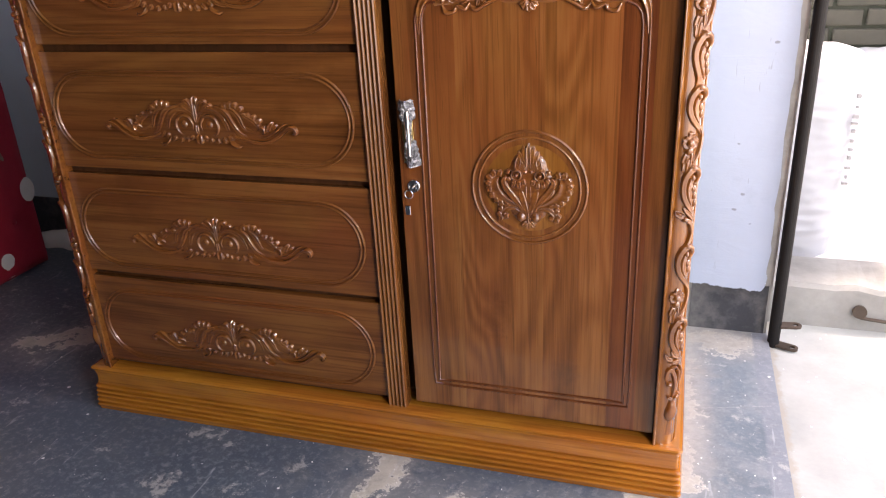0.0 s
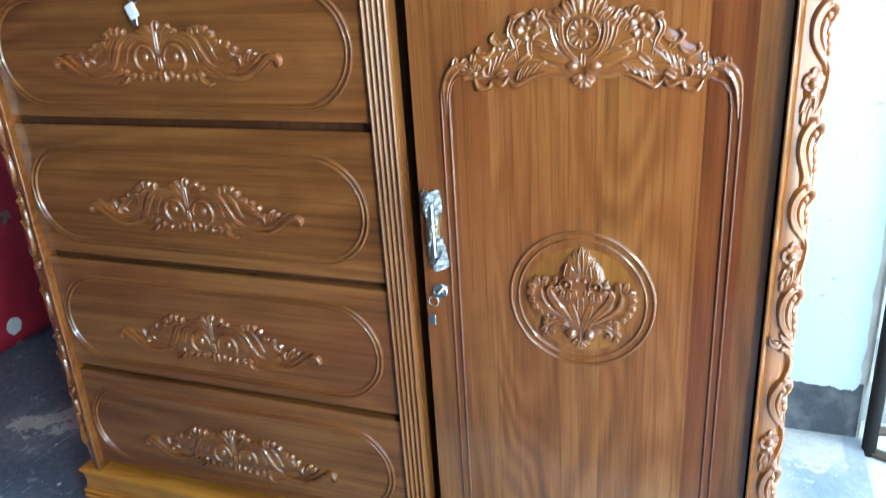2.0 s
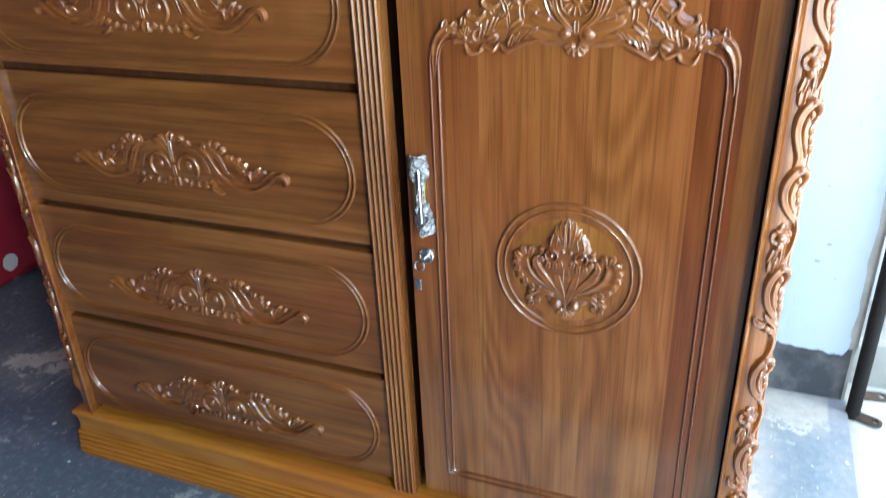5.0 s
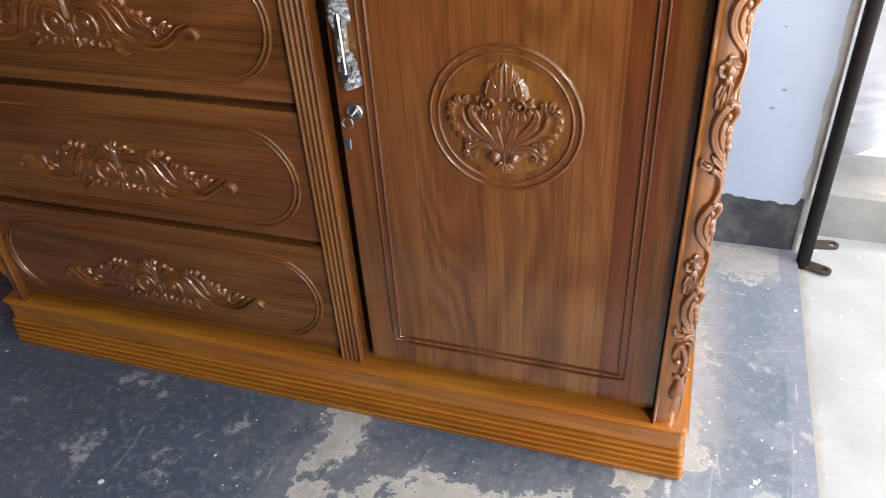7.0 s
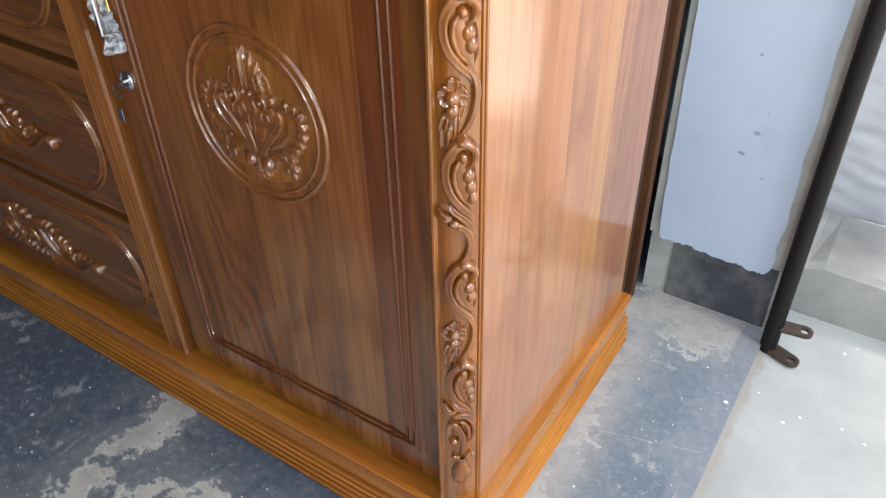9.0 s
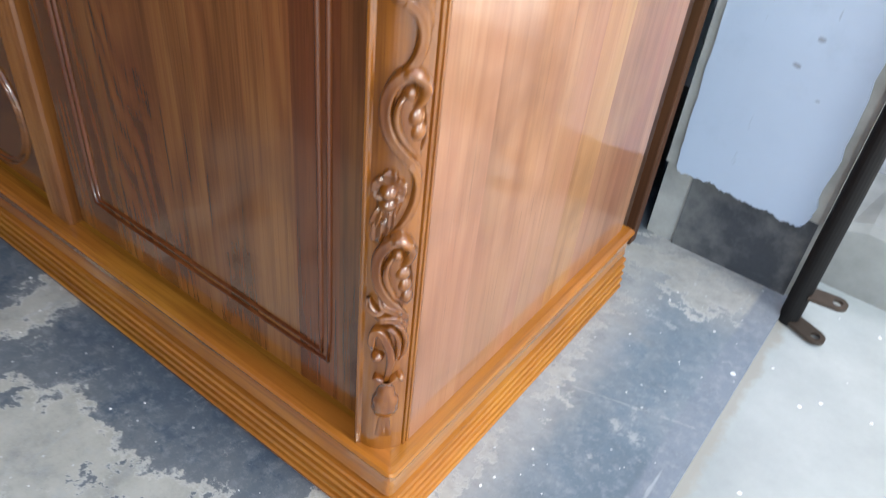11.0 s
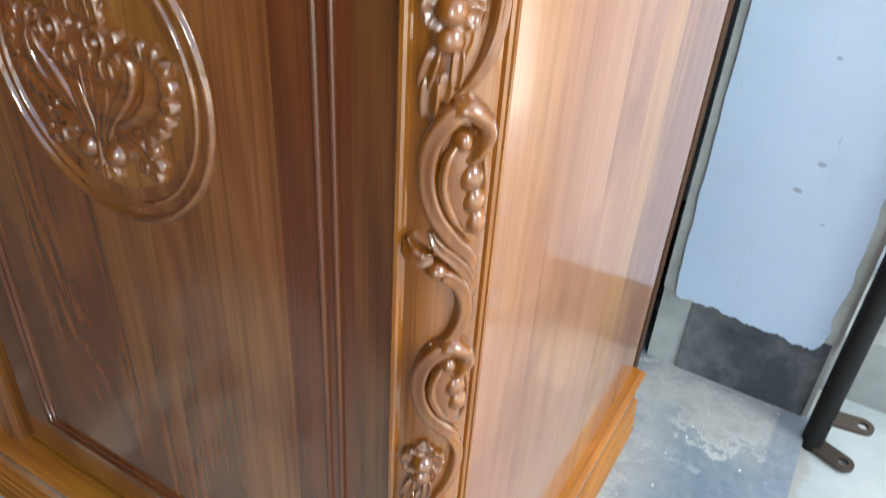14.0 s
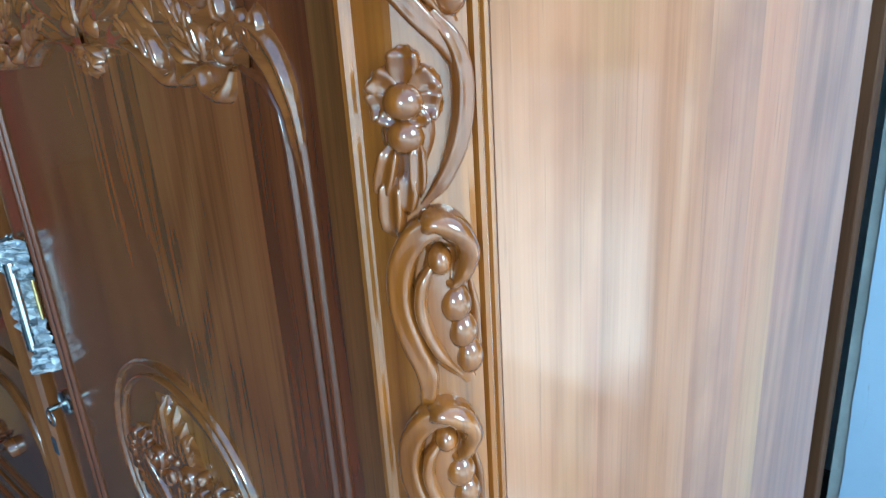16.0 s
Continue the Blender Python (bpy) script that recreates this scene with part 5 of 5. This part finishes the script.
def socket_board():
    x1, z0, y = -2.285, 1.335, BACK
    root = thing("socket_board", (x1 - 0.12, y - 0.02, z0 + 0.1), "aged ivory socket board with switches", "switchboard")
    part("plate", box(x1 - 0.26, x1, y - 0.030, y - 0.0005, z0, z0 + 0.18, 0.004), switch_body, root)
    for k in range(4):
        x = x1 - 0.085 - 0.045 * k
        part("switch", box(x - 0.014, x + 0.014, y - 0.040, y - 0.0305, z0 + 0.025, z0 + 0.085, 0.003), white_plastic, root)
    soc = part("socket", box(x1 - 0.058, x1 - 0.018, y - 0.036, y - 0.0305, z0 + 0.018, z0 + 0.10, 0.003), white_plastic, root)
    for dz in (0.042, 0.074):
        part("hole", lathe(bmesh.new(), (x1 - 0.038, y - 0.0362, z0 + dz), [(0.006, 0.0), (0.006, 0.0006), (0.001, 0.0006)], 12, "y"), dark_slot, soc)
    bm = tube(bmesh.new(), (x1 - 0.5, y - 0.004, z0 - 0.035), (x1 + 0.015, y - 0.004, z0 - 0.022), 0.003, 8)
    tagged(part("wall_cable", bm, dark_slot), "thin black cable along the wall under the socket board", "cable")


socket_board()
bm = hose([(-0.385 + 0.0015 * math.sin(k * 2.1), BACK - 0.0035, 1.0 + k * 0.1) for k in range(21)], 0.0032)
tagged(part("wall_cable", bm, white_plastic), "thin white cable running up the pale blue wall", "cable")


# ---------------------------------------------------------------- the padded red panels
def butterfly(parent, x, y, z, s, turn):
    bm = bmesh.new()
    for side in (-1, 1):
        for a, l, w in ((48, 1.0, 0.62), (-38, 0.72, 0.5)):
            pts = []
            c, sn = math.cos(radians(turn)), math.sin(radians(turn))
            for k in range(12):
                t = 2 * math.pi * k / 12
                u = 0.5 * l + 0.5 * l * math.cos(t)
                v = 0.5 * w * math.sin(t) * (0.55 + 0.45 * math.cos(t / 2) ** 2)
                ca, sa = math.cos(radians(a)), math.sin(radians(a))
                p, q = side * (u * ca - v * sa) * s, (u * sa + v * ca) * s
                pts.append((p * c - q * sn, p * sn + q * c))
            lo = [bm.verts.new((x, y + p, z + q)) for p, q in pts]
            hi = [bm.verts.new((x + 0.0015, y + p, z + q)) for p, q in pts]
            bm.faces.new(hi)
            for k in range(12):
                j = (k + 1) % 12
                bm.faces.new((lo[k], lo[j], hi[j], hi[k]))
    part("butterfly", bm, gilt, parent, "printed brown butterfly")


def padded_panel(x, y0, y1, z0, z1, seed, label):
    """A button-tufted padded bed panel standing on edge, its face towards +x."""
    rng = random.Random(seed)
    root = thing("padded_panel", (x - 0.04, (y0 + y1) / 2, z0), label, "bed panel", "padded red panels")
    bm = bmesh.new()
    ny, nz = 60, 36
    pit = [(y0 + 0.07 + 0.145 * i + (0.0725 if j % 2 else 0), z0 + 0.08 + 0.11 * j) for i in range(int((y1 - y0) / 0.145)) for j in range(int((z1 - z0 - 0.08) / 0.11) + 1)]
    pit = [(a, b) for a, b in pit if a < y1 - 0.04 and b < z1 - 0.04]

    def puff(y, z):
        e = min(y - y0, y1 - y, z - z0, z1 - z)
        d = 0.03 * min(1.0, max(0.0, e) / 0.03) ** 0.5
        for a, b in pit:
            d -= 0.012 * math.exp(-((y - a) ** 2 + (z - b) ** 2) / 0.0009)
        return x - 0.03 + max(0.0, d)

    g = [[bm.verts.new((puff(y0 + (y1 - y0) * i / ny, z0 + (z1 - z0) * j / nz), y0 + (y1 - y0) * i / ny, z0 + (z1 - z0) * j / nz)) for j in range(nz + 1)] for i in range(ny + 1)]
    for i in range(ny):
        for j in range(nz):
            bm.faces.new((g[i][j], g[i + 1][j], g[i + 1][j + 1], g[i][j + 1]))
    part("padding", bm, red_cloth, root, "tufted red fabric padding", smooth=True)
    part("frame", box(x - 0.075, x - 0.0305, y0 + 0.001, y1 - 0.001, z0, z1 - 0.001, 0.006), red_cloth, root)
    for a, b in pit:
        part("button", lathe(bmesh.new(), (0, 0, 0), [(0.009, 0.0), (0.008, 0.004), (0.003, 0.006)], 10), button_red, root).matrix_basis = Matrix.Translation((puff(a, b), a, b)) @ Matrix.Rotation(radians(90), 4, "Y")
    return root, puff


low, puff = padded_panel(-2.19, -0.55, 0.722, 0.002, 0.665, 3, "red tufted bed panel with white dots and butterflies, on edge")
for y, z, ry, rz in ((0.540, 0.062, 0.046, 0.046), (0.545, 0.452, 0.046, 0.046), (0.686, 0.285, 0.032, 0.044), (0.30, 0.25, 0.046, 0.046), (0.05, 0.10, 0.046, 0.046), (0.05, 0.50, 0.046, 0.046), (-0.2, 0.3, 0.046, 0.046)):
    bm = bmesh.new()
    dome(bm, lambda u, v, n: Vector((n, u, v)), 0, 0, ry, 0.006, rz, 24, 4)
    part("dot", bm, dot_cloth, low, "white fabric dot", at=(puff(y, z) - 0.001, y, z), smooth=True)
butterfly(low, puff(0.617, 0.418) + 0.003, 0.617, 0.418, 0.042, 12)
butterfly(low, puff(0.60, 0.57) + 0.003, 0.60, 0.57, 0.040, 60)
butterfly(low, puff(0.50, 0.20) + 0.003, 0.50, 0.20, 0.030, 80)
tall_panel, puff2 = padded_panel(-2.268, -0.60, 0.79, 0.002, 1.24, 5, "taller red tufted bed panel behind, with white flowers")
for y, z in ((0.725, 0.725), (0.645, 0.705), (0.35, 0.95), (0.1, 0.8)):
    bm = bmesh.new()
    for k in range(5):
        a = 2 * math.pi * k / 5
        dome(bm, lambda u, v, n: Vector((n, u, v)), 0.03 * math.cos(a), 0.03 * math.sin(a), 0.026, 0.005, None, 12, 3)
    part("fabric_flower", bm, dot_cloth, tall_panel, "white fabric flower", at=(puff2(y, z) - 0.001, y, z), smooth=True)
butterfly(tall_panel, puff2(0.68, 0.86) + 0.003, 0.68, 0.86, 0.04, -15)

# folded white cloth on the floor by the wall
bm = bmesh.new()
rng = random.Random(8)
n = 16
g = []
for i in range(n + 1):
    row = []
    for j in range(n + 1):
        u, v = -1 + 2 * i / n, -1 + 2 * j / n
        h = 0.045 * max(0.0, (1 - abs(u) ** 3)) * max(0.0, (1 - abs(v) ** 3)) + rng.uniform(0, 0.006) * (1 - max(abs(u), abs(v)))
        row.append(bm.verts.new((-2.30 + 0.12 * u + 0.01 * math.sin(5 * v), 0.875 + 0.055 * v + 0.008 * math.sin(6 * u), 0.001 + h)))
    g.append(row)
for i in range(n):
    for j in range(n):
        bm.faces.new((g[i][j], g[i + 1][j], g[i + 1][j + 1], g[i][j + 1]))
tagged(part("folded_cloth", bm, white_cloth, smooth=True), "crumpled white cloth on the floor by the wall", "cloth")

# turned foot of another piece of furniture
bm = lathe(bmesh.new(), (-1.605, -0.17, 0.0), [(0.012, 0.0), (0.030, 0.004), (0.040, 0.016), (0.042, 0.028), (0.037, 0.040), (0.032, 0.045), (0.041, 0.052), (0.046, 0.066), (0.046, 0.085), (0.042, 0.12), (0.037, 0.17), (0.033, 0.24), (0.032, 0.30)], 24)
leg_wood = wood("pale_unvarnished_wood", "z", (0.36, 0.18, 0.075), (0.48, 0.26, 0.12), (0.56, 0.33, 0.17), rough=0.4, coat=0.1)
tagged(part("furniture_leg", bm, leg_wood, smooth=True), "pale turned wooden furniture leg standing on the floor", "furniture leg")

# ---------------------------------------------------------------- the open shop front
def gate_pipe():
    x, y = 0.2285, 0.661
    root = thing("gate_post", (x, y, 0), "black steel pipe post of the shop gate with two lugs", "gate post")
    part("pipe", tube(bmesh.new(), (x, y, -0.012), (x, y, 2.649), 0.0150, 20), black_steel, root, smooth=False)
    for z, turn, ln in ((0.046, 8, 0.050), (-0.008, -22, 0.048)):
        bm = bmesh.new()
        n, w, hole = 24, 0.015, 0.0075
        c, s = math.cos(radians(turn)), math.sin(radians(turn))
        outer, inner = [], []
        for k in range(n):
            a = 2 * math.pi * k / n
            p, q = ln + w * math.cos(a), w * math.sin(a)
            if math.cos(a) < -0.2:
                p = 0.010
                q = w * (1 if math.sin(a) > 0 else -1) * min(1.0, abs(math.sin(a)) * 1.2)
            outer.append((p, q))
            inner.append((ln + hole * math.cos(a), hole * math.sin(a)))
        rings = [[bm.verts.new((x + p * c - q * s, y + p * s + q * c, z + dz)) for p, q in pts] for pts, dz in ((outer, 0.0), (inner, 0.0), (inner, 0.006), (outer, 0.006))]
        for i in range(4):
            a, b = rings[i], rings[(i + 1) % 4]
            for k in range(n):
                j = (k + 1) % n
                bm.faces.new((a[k], a[j], b[j], b[k]))
        part("lug", bm, rusty_steel, root, "brown steel lug with a bolt hole")


gate_pipe()

# kerb with a chipped top and a hole
bm = bmesh.new()
rng = random.Random(2)
n = 60
rows = []
for i in range(n + 1):
    x = 0.2135 + i * 1.7 / n
    c = rng.uniform(-0.006, 0.006)
    rows.append([bm.verts.new(p) for p in ((x, 0.795, -0.13), (x, 0.795, 0.100 + c), (x, 0.802 + rng.uniform(0, 0.006), 0.113 + c), (x, 0.98, 0.117), (x, 0.985, -0.13))])
for a, b in zip(rows, rows[1:]):
    for j in range(4):
        bm.faces.new((a[j], a[j + 1], b[j + 1], b[j]))
bm.faces.new(rows[0])
bm.faces.new(rows[-1])
tagged(part("kerb", bm, kerb_mat), "rough grey cement kerb at the veranda's edge", "kerb", kind="structure")
hole = thing("drain_pipe", (0.46, 0.79, 0.05), "rusty bent pipe end sticking out of the kerb", "pipe")
part("pipe_end", tube(tube(bmesh.new(), (0.452, 0.80, 0.045), (0.450, 0.782, 0.048), 0.018, 14), (0.455, 0.785, 0.030), (0.62, 0.781, 0.018), 0.005, 8), rusty_steel, hole)

# sandy bank behind the kerb
bm = bmesh.new()
nx, ny = 60, 40
g = []
noise.seed_set(5)
for i in range(nx + 1):
    row = []
    for j in range(ny + 1):
        x, y = -0.4 + i * 6.0 / nx, 0.98 + (j / ny) ** 1.5 * 3.2
        row.append(bm.verts.new((x, y, 0.085 + 0.40 * min(1.0, max(0.0, (y - 1.15) / 1.2)) ** 1.3 + 0.035 * noise.noise(Vector((x * 5, y * 5, 0))) + 0.02 * noise.noise(Vector((x * 21, y * 21, 3))))))
    g.append(row)
for i in range(nx):
    for j in range(ny):
        bm.faces.new((g[i][j], g[i + 1][j], g[i + 1][j + 1], g[i][j + 1]))
tagged(part("sand_bank", bm, sand_mat, smooth=True), "pale loose sand and rubble behind the kerb", "ground", kind="structure")


def sack(x0, x1, y0, y1, z0, z1):
    """A tall full sack of woven plastic, bulging and creased."""
    root = thing("sack", ((x0 + x1) / 2, (y0 + y1) / 2, z0), "full white woven plastic sack standing behind the kerb", "sack")
    bm = bmesh.new()
    rng = random.Random(6)
    n, m = 72, 110
    rows = []
    for j in range(m + 1):
        f = j / m
        row = []
        for i in range(n):
            t = 2 * math.pi * i / n
            c, s = math.cos(t), math.sin(t)
            k = (abs(c) ** 3.4 + abs(s) ** 3.4) ** (-1 / 3.4)
            r = 0.93 + 0.07 * math.sin(math.pi * f) + 0.05 * (0.5 - abs(noise.noise(Vector((c * 1.1 + 3, s * 1.1, f * 17 + 0.8 * c))))) ** 3 + 0.03 * noise.noise(Vector((c * 4, s * 4, f * 26))) + 0.03 * noise.noise(Vector((c * 2, s * 2, f * 6)))
            shrink = 1 - 0.55 * max(0.0, (f - 0.93) / 0.07) ** 2
            lean = 0.03 * f
            row.append(bm.verts.new(((x0 + x1) / 2 + lean + (x1 - x0) / 2 * k * c * r * shrink, (y0 + y1) / 2 + (y1 - y0) / 2 * k * s * r * shrink, z0 + (z1 - z0) * f + 0.012 * noise.noise(Vector((c, s, 9))))))
        rows.append(row)
    for a, b in zip(rows, rows[1:]):
        for i in range(n):
            j = (i + 1) % n
            bm.faces.new((a[i], a[j], b[j], b[i]))
    bm.faces.new(rows[0][::-1])
    bm.faces.new(rows[-1])
    part("bag", bm, sack_mat, root, smooth=True)
    for k in range(11):
        z = z0 + (z1 - z0) * (0.40 + 0.04 * k) + rng.uniform(-0.006, 0.006)
        w = rng.uniform(0.003, 0.009)
        part("print_mark", box(x1 - 0.016 - w, x1 - 0.016 + w, y0 + 0.002, y0 + 0.012, z, z + rng.uniform(0.004, 0.011)), ink, root, "faded unreadable print mark")


sack(0.10, 0.425, 1.02, 1.34, 0.075, 0.70)


def brick_wall():
    """Old mossy brick wall across the yard."""
    root = thing("wall_yard", (0.8, 2.5, 0), "old mossy brick yard wall with dark joints", "wall", kind="structure")
    part("mortar", box(-0.6, 3.2, 2.515, 2.75, -0.13, 2.6), mortar_mat, root)
    data = mesh_of("brick", box(-0.117, 0.117, 0.0, 0.05, -0.034, 0.034, 0.005, 1), brick_mat)
    rng = random.Random(9)
    for r in range(22):
        for c in range(13):
            x, z = -0.45 + c * 0.25 + (0.125 if r % 2 else 0), 0.12 + r * 0.082
            b = part("brick", data, None, root, at=(x, 2.50 + rng.uniform(-0.006, 0.006), z))
            b.matrix_basis = b.matrix_basis @ Matrix.Rotation(radians(rng.uniform(-1.2, 1.2)), 4, "Y")


brick_wall()


def paint_flakes():
    """Loose flakes of white paint on the floors."""
    bm = bmesh.new()
    rng = random.Random(21)
    spots = [(0.120, 0.005, 0.0070), (0.185, 0.088, 0.0042), (0.113, -0.006, 0.0040), (0.126, 0.011, 0.0030)]
    spots += [(rng.uniform(-0.9, 0.20), rng.uniform(-0.75, -0.04), rng.choice((0.0007, 0.0009, 0.0012, 0.0020))) for _ in range(70)]
    spots += [(rng.uniform(0.03, 0.20), rng.uniform(-0.1, 0.62), rng.choice((0.0007, 0.0010, 0.0015, 0.0022))) for _ in range(22)]
    spots += [(rng.uniform(0.22, 0.95), rng.uniform(-0.35, 0.75), rng.choice((0.0009, 0.0014, 0.0022, 0.0034))) for _ in range(36)]
    for x, y, r in spots:
        if -1.38 < x < 0.005 and y > -0.035:
            continue
        z = 0.0002 if x < FRONT else -0.0118
        n = rng.randint(5, 8)
        a0 = rng.uniform(0, 6)
        rim_pts = [(x + r * rng.uniform(0.5, 1.25) * math.cos(a0 + 6.283 * k / n), y + r * rng.uniform(0.5, 1.25) * math.sin(a0 + 6.283 * k / n)) for k in range(n)]
        lo, hi = [bm.verts.new((p, q, z)) for p, q in rim_pts], [bm.verts.new((x + (p - x) * 0.8, y + (q - y) * 0.8, z + 0.0009)) for p, q in rim_pts]
        bm.faces.new(hi)
        for k in range(n):
            j = (k + 1) % n
            bm.faces.new((lo[k], lo[j], hi[j], hi[k]))
    tagged(part("paint_flakes", bm, flake_mat), "small white paint flakes scattered on the cement floors", "paint flakes", kind="stuff")


paint_flakes()
